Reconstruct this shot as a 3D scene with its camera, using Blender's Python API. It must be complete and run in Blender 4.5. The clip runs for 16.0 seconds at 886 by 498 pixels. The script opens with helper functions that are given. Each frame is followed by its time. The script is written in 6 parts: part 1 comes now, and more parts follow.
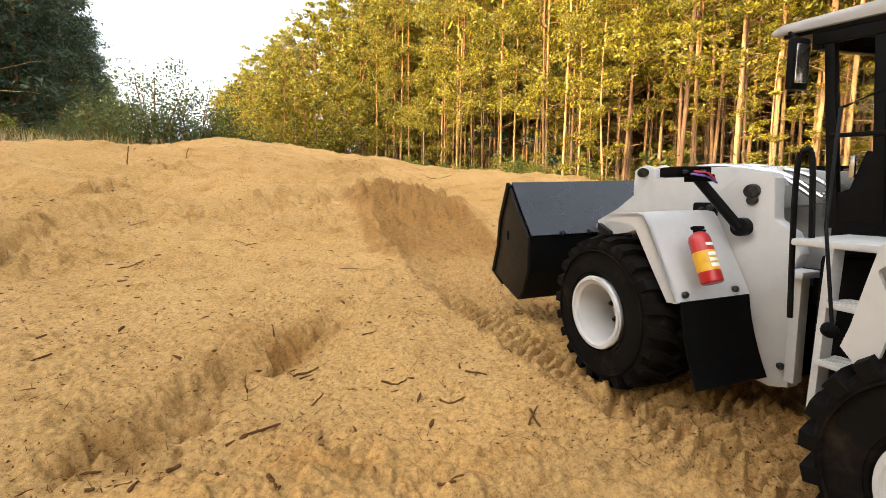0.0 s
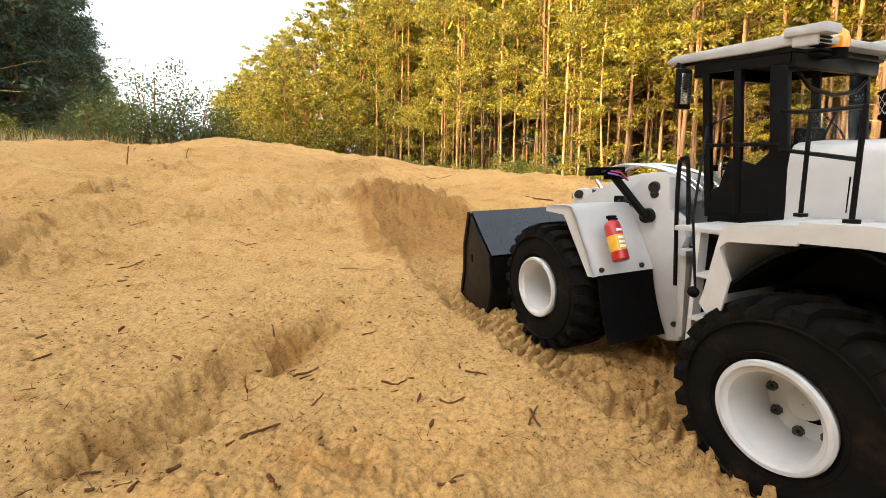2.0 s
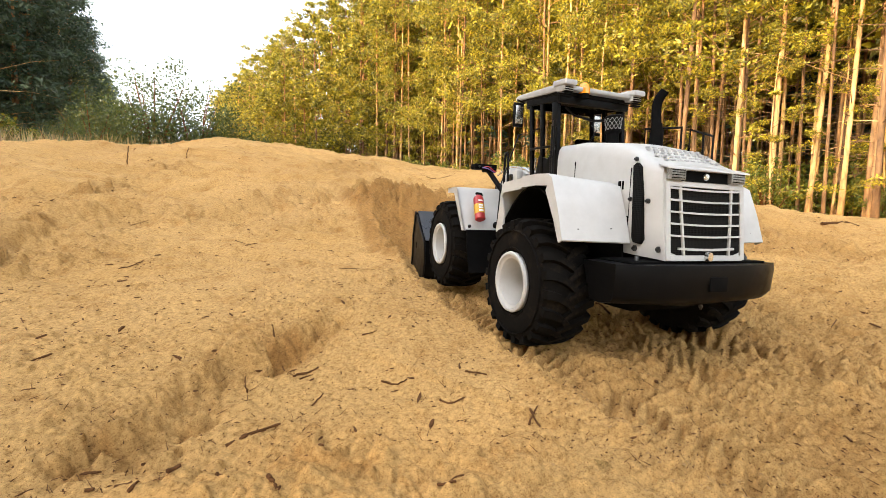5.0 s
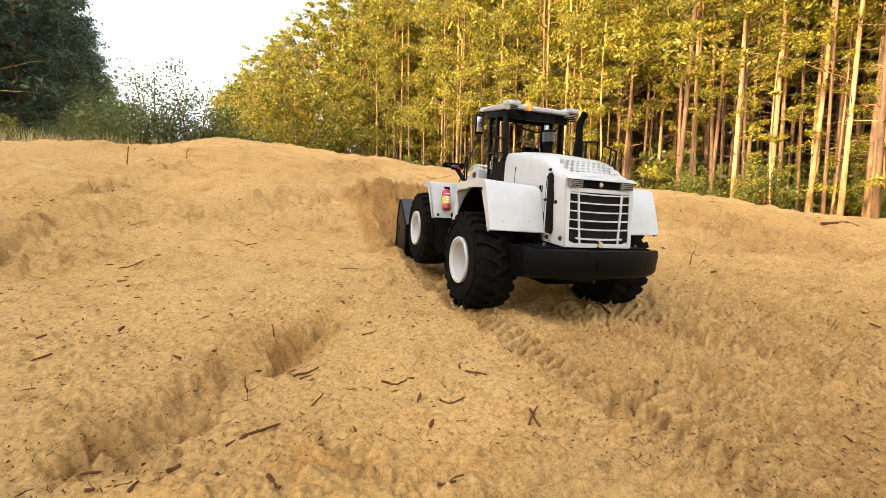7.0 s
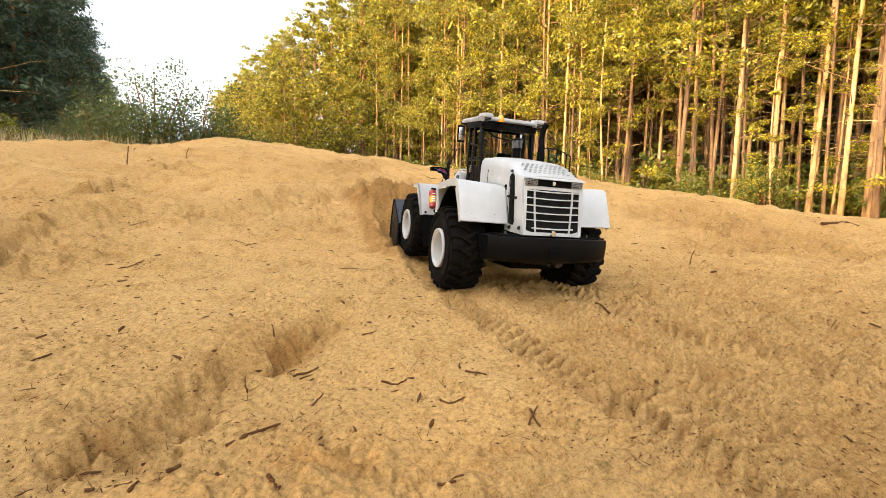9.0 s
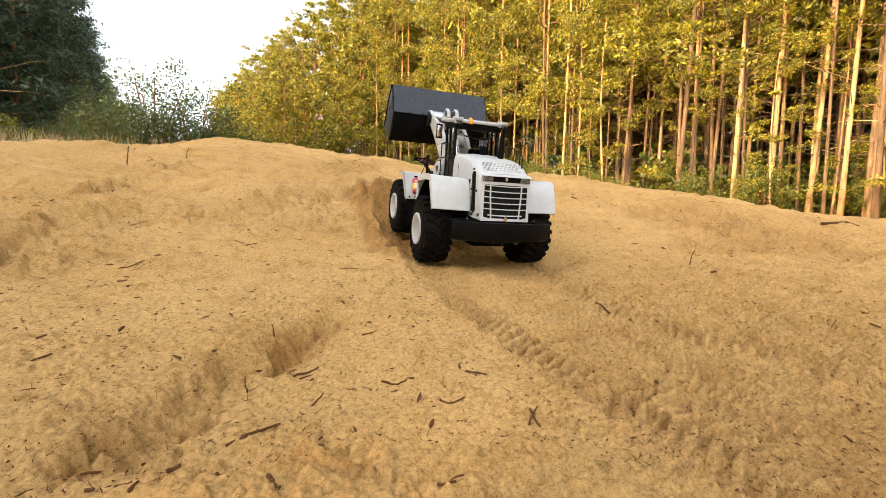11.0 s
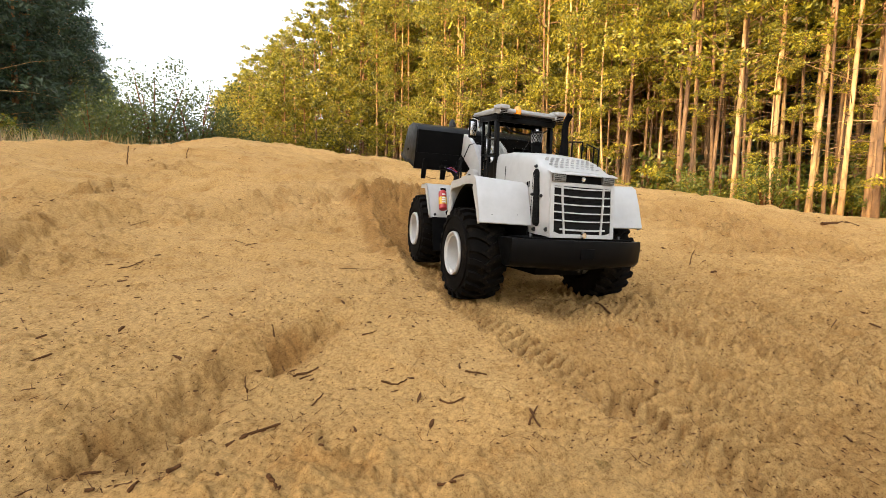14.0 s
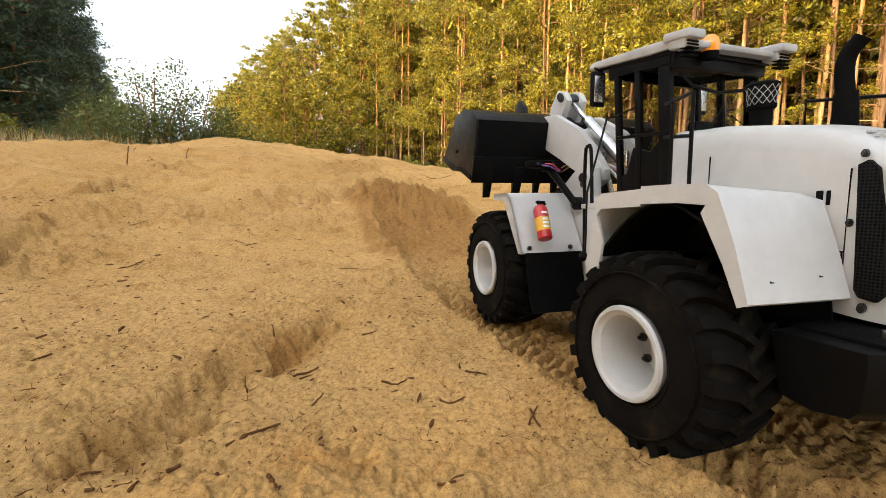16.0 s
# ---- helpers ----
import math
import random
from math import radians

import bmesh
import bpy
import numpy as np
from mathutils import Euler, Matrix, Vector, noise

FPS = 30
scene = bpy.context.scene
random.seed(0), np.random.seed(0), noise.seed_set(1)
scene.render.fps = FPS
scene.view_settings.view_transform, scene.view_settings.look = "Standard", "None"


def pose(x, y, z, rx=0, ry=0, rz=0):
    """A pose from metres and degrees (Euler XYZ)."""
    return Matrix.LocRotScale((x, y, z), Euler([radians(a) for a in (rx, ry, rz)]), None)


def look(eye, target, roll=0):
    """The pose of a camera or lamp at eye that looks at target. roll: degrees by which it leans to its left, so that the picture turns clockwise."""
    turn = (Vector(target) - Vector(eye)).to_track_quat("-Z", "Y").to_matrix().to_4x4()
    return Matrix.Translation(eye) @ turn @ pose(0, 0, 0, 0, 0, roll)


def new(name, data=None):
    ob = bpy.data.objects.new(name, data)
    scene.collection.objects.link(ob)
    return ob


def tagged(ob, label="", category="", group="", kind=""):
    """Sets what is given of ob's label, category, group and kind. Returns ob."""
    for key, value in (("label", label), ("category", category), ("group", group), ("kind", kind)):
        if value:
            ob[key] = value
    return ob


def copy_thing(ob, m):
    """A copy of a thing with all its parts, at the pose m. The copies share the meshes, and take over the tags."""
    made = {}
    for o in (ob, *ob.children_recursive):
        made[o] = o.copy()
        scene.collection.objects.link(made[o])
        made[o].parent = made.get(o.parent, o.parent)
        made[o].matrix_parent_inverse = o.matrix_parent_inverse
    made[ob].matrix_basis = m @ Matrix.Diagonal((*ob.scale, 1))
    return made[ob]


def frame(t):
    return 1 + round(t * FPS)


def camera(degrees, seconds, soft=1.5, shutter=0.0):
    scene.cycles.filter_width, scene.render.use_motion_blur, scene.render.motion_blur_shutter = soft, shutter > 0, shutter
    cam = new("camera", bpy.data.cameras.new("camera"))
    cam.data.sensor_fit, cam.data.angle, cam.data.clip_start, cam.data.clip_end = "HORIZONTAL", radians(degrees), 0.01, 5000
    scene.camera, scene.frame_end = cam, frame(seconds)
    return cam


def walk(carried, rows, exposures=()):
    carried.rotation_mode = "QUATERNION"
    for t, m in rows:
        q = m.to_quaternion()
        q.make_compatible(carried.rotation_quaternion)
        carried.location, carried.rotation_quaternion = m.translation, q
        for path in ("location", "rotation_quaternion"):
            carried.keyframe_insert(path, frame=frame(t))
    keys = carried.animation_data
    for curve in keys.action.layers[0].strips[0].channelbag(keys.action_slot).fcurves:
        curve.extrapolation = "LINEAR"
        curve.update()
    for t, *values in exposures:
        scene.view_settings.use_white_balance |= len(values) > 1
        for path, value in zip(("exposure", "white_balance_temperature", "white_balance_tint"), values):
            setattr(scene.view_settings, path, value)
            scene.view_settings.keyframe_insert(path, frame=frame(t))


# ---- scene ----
cam = camera(91.0, 16.0, soft=0.5)
VIEW = look((0.0, 0.0, 0.150), (0.0, 2.0, 0.150 + 2.0 * math.tan(radians(-4.5))), 1.0)
walk(cam, [(0, VIEW), (16, VIEW)], exposures=[(0, 2.72), (3.5, 2.80), (8, 2.82), (12.5, 2.60), (14, 2.52), (16, 2.46)])

# ---- sky and sun ----
SUN_AZ, SUN_EL = -125.0, 22.0
world = bpy.data.worlds.new("sky")
scene.world = world
world.use_nodes = True
wn = world.node_tree
sky = wn.nodes.new("ShaderNodeTexSky")
sky.sky_type = "NISHITA"
sky.sun_disc = False
sky.sun_elevation = radians(SUN_EL)
sky.sun_rotation = radians(SUN_AZ)
sky.air_density, sky.dust_density, sky.ozone_density = 1.0, 2.6, 1.0
haze = wn.nodes.new("ShaderNodeHueSaturation")
haze.inputs["Saturation"].default_value = 0.45
haze.inputs["Value"].default_value = 1.0
background = wn.nodes["Background"]
wn.links.new(sky.outputs[0], haze.inputs["Color"])
wn.links.new(haze.outputs[0], background.inputs[0])
background.inputs[1].default_value = 0.15
sun_data = bpy.data.lights.new("sun", "SUN")
sun_data.energy, sun_data.angle, sun_data.color = 1.15, radians(0.6), (1.0, 0.68, 0.30)
sun = new("sun", sun_data)
sun_way = Vector((math.sin(radians(SUN_AZ)) * math.cos(radians(SUN_EL)), math.cos(radians(SUN_AZ)) * math.cos(radians(SUN_EL)), math.sin(radians(SUN_EL))))
sun.matrix_world = look(sun_way * 50, (0, 0, 0))
scene.view_settings.use_white_balance = True
scene.view_settings.white_balance_temperature = 6850
scene.view_settings.white_balance_tint = 10

# ---- materials ----
def material(name, rough=0.6, metal=0.0, coat=0.0):
    m = bpy.data.materials.new(name)
    m.use_nodes = True
    b = m.node_tree.nodes["Principled BSDF"]
    b.inputs["Roughness"].default_value = rough
    b.inputs["Metallic"].default_value = metal
    b.inputs["Coat Weight"].default_value = coat
    return m, m.node_tree, b


def noise_node(nt, scale, detail=6, rough=0.6, source="Object", dims=None):
    tc = nt.nodes.new("ShaderNodeTexCoord")
    n = nt.nodes.new("ShaderNodeTexNoise")
    n.inputs["Scale"].default_value = scale
    n.inputs["Detail"].default_value = detail
    n.inputs["Roughness"].default_value = rough
    out = tc.outputs[source]
    if dims:
        mp = nt.nodes.new("ShaderNodeMapping")
        mp.inputs["Scale"].default_value = dims
        nt.links.new(out, mp.inputs[0])
        out = mp.outputs[0]
    nt.links.new(out, n.inputs["Vector"])
    return n


def ramp(nt, source, stops):
    r = nt.nodes.new("ShaderNodeValToRGB")
    while len(r.color_ramp.elements) < len(stops):
        r.color_ramp.elements.new(0.5)
    for e, (p, c) in zip(r.color_ramp.elements, stops):
        e.position = p
        e.color = (*c, 1) if len(c) == 3 else c
    nt.links.new(source, r.inputs[0])
    return r


def mix(nt, fac, a, b, mode="MIX"):
    m = nt.nodes.new("ShaderNodeMix")
    m.data_type = "RGBA"
    m.blend_type = mode
    for k, v in ((0, fac), (6, a), (7, b)):
        if isinstance(v, (int, float)):
            m.inputs[k].default_value = v
        elif isinstance(v, tuple):
            m.inputs[k].default_value = (*v, 1)
        else:
            nt.links.new(v, m.inputs[k])
    return m.outputs[2]


def bump(nt, b, height, strength=0.3, distance=0.002):
    k = nt.nodes.new("ShaderNodeBump")
    k.inputs["Strength"].default_value = strength
    k.inputs["Distance"].default_value = distance
    nt.links.new(height, k.inputs["Height"])
    nt.links.new(k.outputs[0], b.inputs["Normal"])


def two_tone(name, a, b_, scale, rough=0.6, metal=0.0, coat=0.0, grain=0.0, gscale=400, gdist=0.0005, stops=(0.35, 0.65), dims=None):
    m, nt, b = material(name, rough, metal, coat)
    n = noise_node(nt, scale, dims=dims)
    r = ramp(nt, n.outputs[0], [(stops[0], a), (stops[1], b_)])
    nt.links.new(r.outputs[0], b.inputs["Base Color"])
    if grain:
        g = noise_node(nt, gscale, 3, dims=dims)
        bump(nt, b, g.outputs[0], grain, gdist)
    return m


def sand_material():
    m, nt, b = material("sand", 0.95)
    b.inputs["Specular IOR Level"].default_value = 0.12
    big = noise_node(nt, 2.2, 5)
    mid = noise_node(nt, 19, 7, 0.7)
    grain = noise_node(nt, 260, 10, 0.86)
    salt = noise_node(nt, 1300, 2, 0.7)
    c1 = ramp(nt, big.outputs[0], [(0.3, (0.425, 0.247, 0.084)), (0.7, (0.512, 0.312, 0.120))])
    c2 = ramp(nt, mid.outputs[0], [(0.28, (0.74, 0.64, 0.53)), (0.48, (1.0, 1.0, 1.0)), (0.75, (1.07, 1.06, 1.04))])
    c3 = ramp(nt, grain.outputs[0], [(0.40, (0.52, 0.46, 0.39)), (0.46, (0.91, 0.89, 0.87)), (0.51, (1.01, 1.01, 1.01)), (0.58, (1.28, 1.28, 1.26))])
    c4 = ramp(nt, salt.outputs[0], [(0.33, (0.45, 0.38, 0.32)), (0.41, (1.0, 1.0, 1.0)), (0.60, (1.0, 1.0, 1.0)), (0.68, (1.20, 1.20, 1.20))])
    col = mix(nt, 1.0, c1.outputs[0], c2.outputs[0], "MULTIPLY")
    col = mix(nt, 1.0, col, c3.outputs[0], "MULTIPLY")
    col = mix(nt, 1.0, col, c4.outputs[0], "MULTIPLY")
    # darkens fresh damp sand, and paints shade into the bank's hollows
    damp_and_shade = nt.nodes.new("ShaderNodeAttribute")
    damp_and_shade.attribute_name = "damp_and_shade"
    col = mix(nt, damp_and_shade.outputs["Fac"], col, mix(nt, 1.0, col, (0.56, 0.45, 0.34), "MULTIPLY"))
    nt.links.new(col, b.inputs["Base Color"])
    lump = noise_node(nt, 120, 9, 0.8)
    add = nt.nodes.new("ShaderNodeMath")
    add.operation = "MULTIPLY_ADD"
    nt.links.new(lump.outputs[0], add.inputs[0])
    add.inputs[1].default_value = 1.6
    nt.links.new(grain.outputs[0], add.inputs[2])
    bump(nt, b, add.outputs[0], 1.0, 0.0010)
    return m


def leaf_material(name, a, b_, c, translucent=0.35):
    m, nt, b = material(name, 0.55)
    geo = nt.nodes.new("ShaderNodeNewGeometry")
    r = ramp(nt, geo.outputs["Random Per Island"], [(0.0, a), (0.55, b_), (1.0, c)])
    n = noise_node(nt, 0.9, 3)
    r2 = ramp(nt, n.outputs[0], [(0.35, (0.7, 0.75, 0.7)), (0.65, (1.15, 1.1, 1.0))])
    col = mix(nt, 1.0, r.outputs[0], r2.outputs[0], "MULTIPLY")
    nt.links.new(col, b.inputs["Base Color"])
    t = nt.nodes.new("ShaderNodeBsdfTranslucent")
    nt.links.new(col, t.inputs[0])
    mx = nt.nodes.new("ShaderNodeMixShader")
    mx.inputs[0].default_value = translucent
    nt.links.new(b.outputs[0], mx.inputs[1])
    nt.links.new(t.outputs[0], mx.inputs[2])
    nt.links.new(mx.outputs[0], nt.nodes["Material Output"].inputs[0])
    return m


def bark_material():
    m, nt, b = material("pine_bark", 0.9)
    tc = nt.nodes.new("ShaderNodeTexCoord")
    sep = nt.nodes.new("ShaderNodeSeparateXYZ")
    nt.links.new(tc.outputs["Object"], sep.inputs[0])
    n = noise_node(nt, 9, 5, dims=(1, 1, 0.25))
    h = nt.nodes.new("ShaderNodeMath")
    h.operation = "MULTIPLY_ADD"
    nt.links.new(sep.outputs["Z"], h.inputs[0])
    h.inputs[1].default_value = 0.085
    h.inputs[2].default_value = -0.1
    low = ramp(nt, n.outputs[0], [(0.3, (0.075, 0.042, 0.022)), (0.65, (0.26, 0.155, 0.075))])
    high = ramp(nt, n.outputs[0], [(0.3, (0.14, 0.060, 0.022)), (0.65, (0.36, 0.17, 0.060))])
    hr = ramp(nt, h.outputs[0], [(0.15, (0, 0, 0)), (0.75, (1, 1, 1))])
    info = nt.nodes.new("ShaderNodeObjectInfo")
    isle = nt.nodes.new("ShaderNodeNewGeometry")
    both = nt.nodes.new("ShaderNodeMath")
    both.operation = "ADD"
    nt.links.new(info.outputs["Random"], both.inputs[0])
    nt.links.new(isle.outputs["Random Per Island"], both.inputs[1])
    turn = nt.nodes.new("ShaderNodeMath")
    turn.operation = "FRACT"
    nt.links.new(both.outputs[0], turn.inputs[0])
    vary = ramp(nt, turn.outputs[0], [(0.0, (0.6, 0.56, 0.52)), (0.66, (1.0, 0.97, 0.92)), (0.76, (1.6, 1.65, 1.5)), (1.0, (2.2, 2.35, 2.1))])
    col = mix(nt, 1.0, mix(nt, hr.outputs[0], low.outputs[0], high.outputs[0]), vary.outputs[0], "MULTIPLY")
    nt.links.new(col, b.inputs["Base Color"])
    bump(nt, b, n.outputs[0], 0.6, 0.02)
    return m


SAND = sand_material()
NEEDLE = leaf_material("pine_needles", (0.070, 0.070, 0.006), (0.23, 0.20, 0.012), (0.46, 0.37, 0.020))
# darker needles: the far side's shade is put into their colour
NEEDLE_SHADED = leaf_material("shaded_needles", (0.020, 0.042, 0.024), (0.036, 0.066, 0.034), (0.055, 0.088, 0.040), 0.25)
LEAF = leaf_material("bush_leaves", (0.05, 0.085, 0.010), (0.12, 0.14, 0.014), (0.24, 0.20, 0.02))
# bush leaves again, with shade mixed into the colour for the backlit trees
LEAF_SHADE = leaf_material("shaded_green_leaves", (0.03, 0.055, 0.012), (0.06, 0.085, 0.016), (0.11, 0.125, 0.022))
LEAF_AUTUMN = leaf_material("autumn_leaves", (0.12, 0.11, 0.02), (0.28, 0.18, 0.03), (0.30, 0.12, 0.03))
DRY_GRASS = leaf_material("dry_grass", (0.16, 0.12, 0.045), (0.26, 0.19, 0.08), (0.14, 0.15, 0.04), 0.3)
BARK = bark_material()
TWIG = two_tone("twig_bark", (0.060, 0.026, 0.010), (0.15, 0.070, 0.028), 180, 0.95, grain=0.5, gscale=900)
TWIG.node_tree.nodes["Principled BSDF"].inputs["Specular IOR Level"].default_value = 0.08
FOREST_FLOOR = two_tone("forest_litter", (0.05, 0.04, 0.02), (0.16, 0.13, 0.05), 1.5, 0.95)

# ---- ground ----
def hashed(ix, iy, seed):
    v = np.sin(ix * 127.1 + iy * 311.7 + seed * 74.7) * 43758.5453
    return v - np.floor(v)


def value_noise(x, y, seed=0):
    ix, iy = np.floor(x), np.floor(y)
    fx, fy = x - ix, y - iy
    fx, fy = fx * fx * fx * (fx * (6 * fx - 15) + 10), fy * fy * fy * (fy * (6 * fy - 15) + 10)
    a, b = hashed(ix, iy, seed), hashed(ix + 1, iy, seed)
    c, d = hashed(ix, iy + 1, seed), hashed(ix + 1, iy + 1, seed)
    return (a + (b - a) * fx) * (1 - fy) + (c + (d - c) * fx) * fy - 0.5


def fractal(x, y, seed=0, octaves=4, gain=0.5):
    total, amp = 0 * x, 1.0
    for k in range(octaves):
        c, s = math.cos(0.7 * k), math.sin(0.7 * k)
        total = total + amp * value_noise((c * x - s * y) * 2 ** k + 13.7 * k, (s * x + c * y) * 2 ** k - 7.3 * k, seed + k)
        amp *= gain
    return total


def smooth(a, b, v):
    t = np.clip((v - a) / (b - a), 0, 1)
    return t * t * (3 - 2 * t)


# elevation of the sand crest, as seen from the low point of the slope, by compass angle
CREST_AZ = [-90, -60, -45, -35, -26, -17, -6, 5, 12, 22, 28, 33, 38, 43, 60, 90]
CREST_EL = [4.0, 5.5, 6.4, 7.4, 8.3, 7.9, 7.2, 6.2, 5.5, 4.1, 3.2, 2.2, 1.15, 0.5, 0.0, 0.0]
RISE_R = [0.0, 0.55, 0.9, 1.1, 1.6, 2.2, 2.8]
RISE_S = [0.0, 0.0, 0.074, 0.18, 0.46, 0.76, 1.0]
CREST = 2.8


def base_height(x, y):
    r = np.hypot(x, y)
    az = np.degrees(np.arctan2(x, y))
    side = np.interp(np.abs(az), [0, 90, 130, 180], [1, 1, 0.3, 0.15])
    crest = 0.15 + CREST * np.tan(np.radians(np.interp(az, CREST_AZ, CREST_EL)))
    near = 0.045 * smooth(0.05, 0.62, np.where(y > 0, r, 0.0))
    rise = np.interp(r, RISE_R, RISE_S)
    z = near + (crest - near) * rise * side
    far = np.interp(az, [-180, -90, -50, -20, 0, 20, 45, 180], [0.1, 0.8, 1.3, 1.4, 0.9, 0.3, 0.1, 0.1])
    z = z - smooth(CREST, 13.0, r) * (z - far)
    return z


# the line that the loader drives, and banks in the sand, as plan points
RUT = [(0.335, -0.10), (0.322, 0.06), (0.301, 0.176), (0.283, 0.263), (0.247, 0.344), (0.22, 0.385), (0.148, 0.556), (0.126, 0.61), (0.11, 0.672), (0.061, 0.845), (0.033, 0.925), (-0.024, 1.117), (-0.066, 1.25)]
BANK = [(-0.203, 0.192), (-0.207, 0.233), (-0.201, 0.259), (-0.195, 0.291), (-0.192, 0.352), (-0.172, 0.393), (-0.142, 0.444), (-0.087, 0.5)]
TERRACE = [(-0.668, 0.671), (-0.707, 0.783), (-0.717, 0.871), (-0.69, 0.997), (-0.532, 1.067), (-0.376, 1.292), (-0.334, 1.515)]


def along(x, y, line):
    """Distance across (left positive) and along a plan line."""
    best, side, run = np.full(x.shape, 9.0), np.zeros(x.shape), np.zeros(x.shape)
    start = 0.0
    for (ax, ay), (bx, by) in zip(line[:-1], line[1:]):
        dx, dy = bx - ax, by - ay
        length = math.hypot(dx, dy)
        dx, dy = dx / length, dy / length
        t = np.clip((x - ax) * dx + (y - ay) * dy, 0, length)
        px, py = x - ax - t * dx, y - ay - t * dy
        d = np.hypot(px, py)
        near = d < best
        best = np.where(near, d, best)
        side = np.where(near, np.sign(dx * py - dy * px) * d, side)
        run = np.where(near, start + t, run)
        start += length
    return side, run


def clods(x, y, scale, seed):
    """Crumbly lumps: rounded bumps with hollows between."""
    n = fractal(x * scale, y * scale, seed, 4, 0.55)
    return np.abs(n) * 1.4 - 0.18 + 0.5 * np.maximum(n, 0)


def pocks(x, y, scale, seed):
    """Rows of small pits as tread blocks leave them: 1 in a pit, 0 between."""
    u, v = x * scale, y * scale
    iu, best = np.floor(u), np.full(x.shape, 9.0)
    for a in (-1, 0, 1):
        for b in (-1, 0, 1):
            cu, cv = iu + a, np.floor(v) + b
            pu, pv = cu + 0.5 + 0.5 * (hashed(cu, cv, seed) - 0.5), cv + 0.5 + 0.5 * (hashed(cu, cv, seed + 9) - 0.5)
            best = np.minimum(best, np.hypot(u - pu, (v - pv) * 1.2))
    return smooth(0.50, 0.22, best)


def spot(x, y, cx, cy, rx, ry, turn=0.0):
    c, s = math.cos(radians(turn)), math.sin(radians(turn))
    u, v = (c * (x - cx) + s * (y - cy)) / rx, (c * (y - cy) - s * (x - cx)) / ry
    return np.exp(-(u * u + v * v))


def sand_height(x, y):
    """Height of the sand at plan points, and its darkening: freshness plus painted shade."""
    r = np.hypot(x, y)
    z = base_height(x, y)
    fade = np.exp(-r / 6.0)
    z = z + 0.055 * fractal(x * 0.9, y * 1.1, 3, 3) * smooth(1.0, 2.2, r) * fade * np.where(y > 0, 1, 0.3)
    z = z + 0.030 * fractal(x * 2.6, y * 3.4, 7, 3) * smooth(0.7, 1.5, r) * fade
    z = z + 0.010 * fractal(x * 5.5, y * 5.5, 11, 4) * smooth(0.3, 1.2, r) * fade
    z = z + 0.0065 * fractal(x * 15, y * 15, 21, 4) * fade
    rough = smooth(0.02, 0.30, fractal(x * 2.6, y * 2.6, 31, 3))
    right = smooth(-0.05, 0.25, x - 0.42 * (1.2 - y)) * smooth(0.45, 0.7, r)
    z = z + (0.0022 + 0.0080 * np.maximum(rough, 0.6 * right)) * clods(x, y, 62, 41) * fade
    z = z + 0.0022 * fractal(x * 110, y * 110, 51, 3, 0.65) * np.exp(-r / 2.0) * smooth(0.15, 0.4, r)
    z = z + 0.0062 * smooth(-0.02, 0.22, fractal(x * 6, y * 9, 53, 2)) * clods(x, y, 60, 55) * np.exp(-r / 3.0)
    trodden = smooth(0.10, 0.22, x - 0.25 * (0.6 - y)) * (1 - smooth(0.6, 0.85, r)) * smooth(0.02, 0.15, y)
    z = z + 0.0062 * trodden * clods(x, y, 75, 43)
    fresh_and_shade = 0.14 * rough + 0.02 * right
    # broken banks: a crisp lip, a ragged face and tumbled lumps at its foot
    side, run = along(x, y, BANK)
    length = sum(math.dist(a, b) for a, b in zip(BANK[:-1], BANK[1:]))
    edge = side + 0.020 * fractal(x * 20, y * 20, 71, 2, 0.5) + 0.007 * fractal(x * 70, y * 70, 72, 3, 0.6)
    on = smooth(0.0, 0.05, run) * (1 - smooth(length - 0.13, length, run))
    z = z + on * 0.021 * (smooth(-0.022, 0.002, edge) - 1) * np.exp(-np.maximum(-side, 0) / 0.22)
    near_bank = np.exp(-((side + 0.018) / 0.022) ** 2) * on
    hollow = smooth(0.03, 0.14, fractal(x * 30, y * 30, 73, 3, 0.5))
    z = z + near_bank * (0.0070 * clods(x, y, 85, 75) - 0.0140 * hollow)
    # the bank's broken face and hollows also get shade painted into their colour
    fresh_and_shade = np.maximum(fresh_and_shade, near_bank * (0.25 + 0.60 * hollow))
    side, run = along(x, y, TERRACE)
    edge = side + 0.05 * fractal(x * 7, y * 7, 81, 3)
    near_terrace = np.exp(-(side / 0.22) ** 2)
    z = z + 0.034 * near_terrace * (smooth(-0.035, 0.035, edge) - 0.5)
    z = z + 0.014 * np.exp(-((side + 0.03) / 0.06) ** 2) * clods(x, y, 26, 83)
    # wind-worn ripples and low ridges further up
    z = z - 0.095 * np.abs(fractal(x * 2.6, y * 6.5, 121, 4, 0.55)) * smooth(0.85, 1.4, r) * fade
    z = z - 0.018 * np.abs(fractal(x * 9, y * 17, 123, 3, 0.6)) * smooth(0.5, 0.9, r) * fade
    # dug and trampled places
    for cx, cy, rx, ry, amount in PITS:
        k = spot(x, y, cx, cy, rx, ry)
        z = z + 1.5 * amount * k * (clods(x, y, 14 / max(rx, 0.1) ** 0.4, 91) - 0.25)
        fresh_and_shade = np.maximum(fresh_and_shade, 0.34 * smooth(0.2, 0.7, k))
    # wheel tracks
    side, run = along(x, y, RUT)
    end = smooth(0.0, 0.06, run) * (1 - smooth(1.36, 1.46, run))
    wob = 0.010 * fractal(x * 14, y * 14, 101, 3)
    inside = smooth(0.156, 0.134, side + wob) * smooth(-0.36, -0.13, side) * end
    z = z - (0.0105 + 0.007 * smooth(0.05, -0.10, side)) * inside
    bank = np.exp(-((side - 0.150 + wob) / 0.014) ** 2) * end
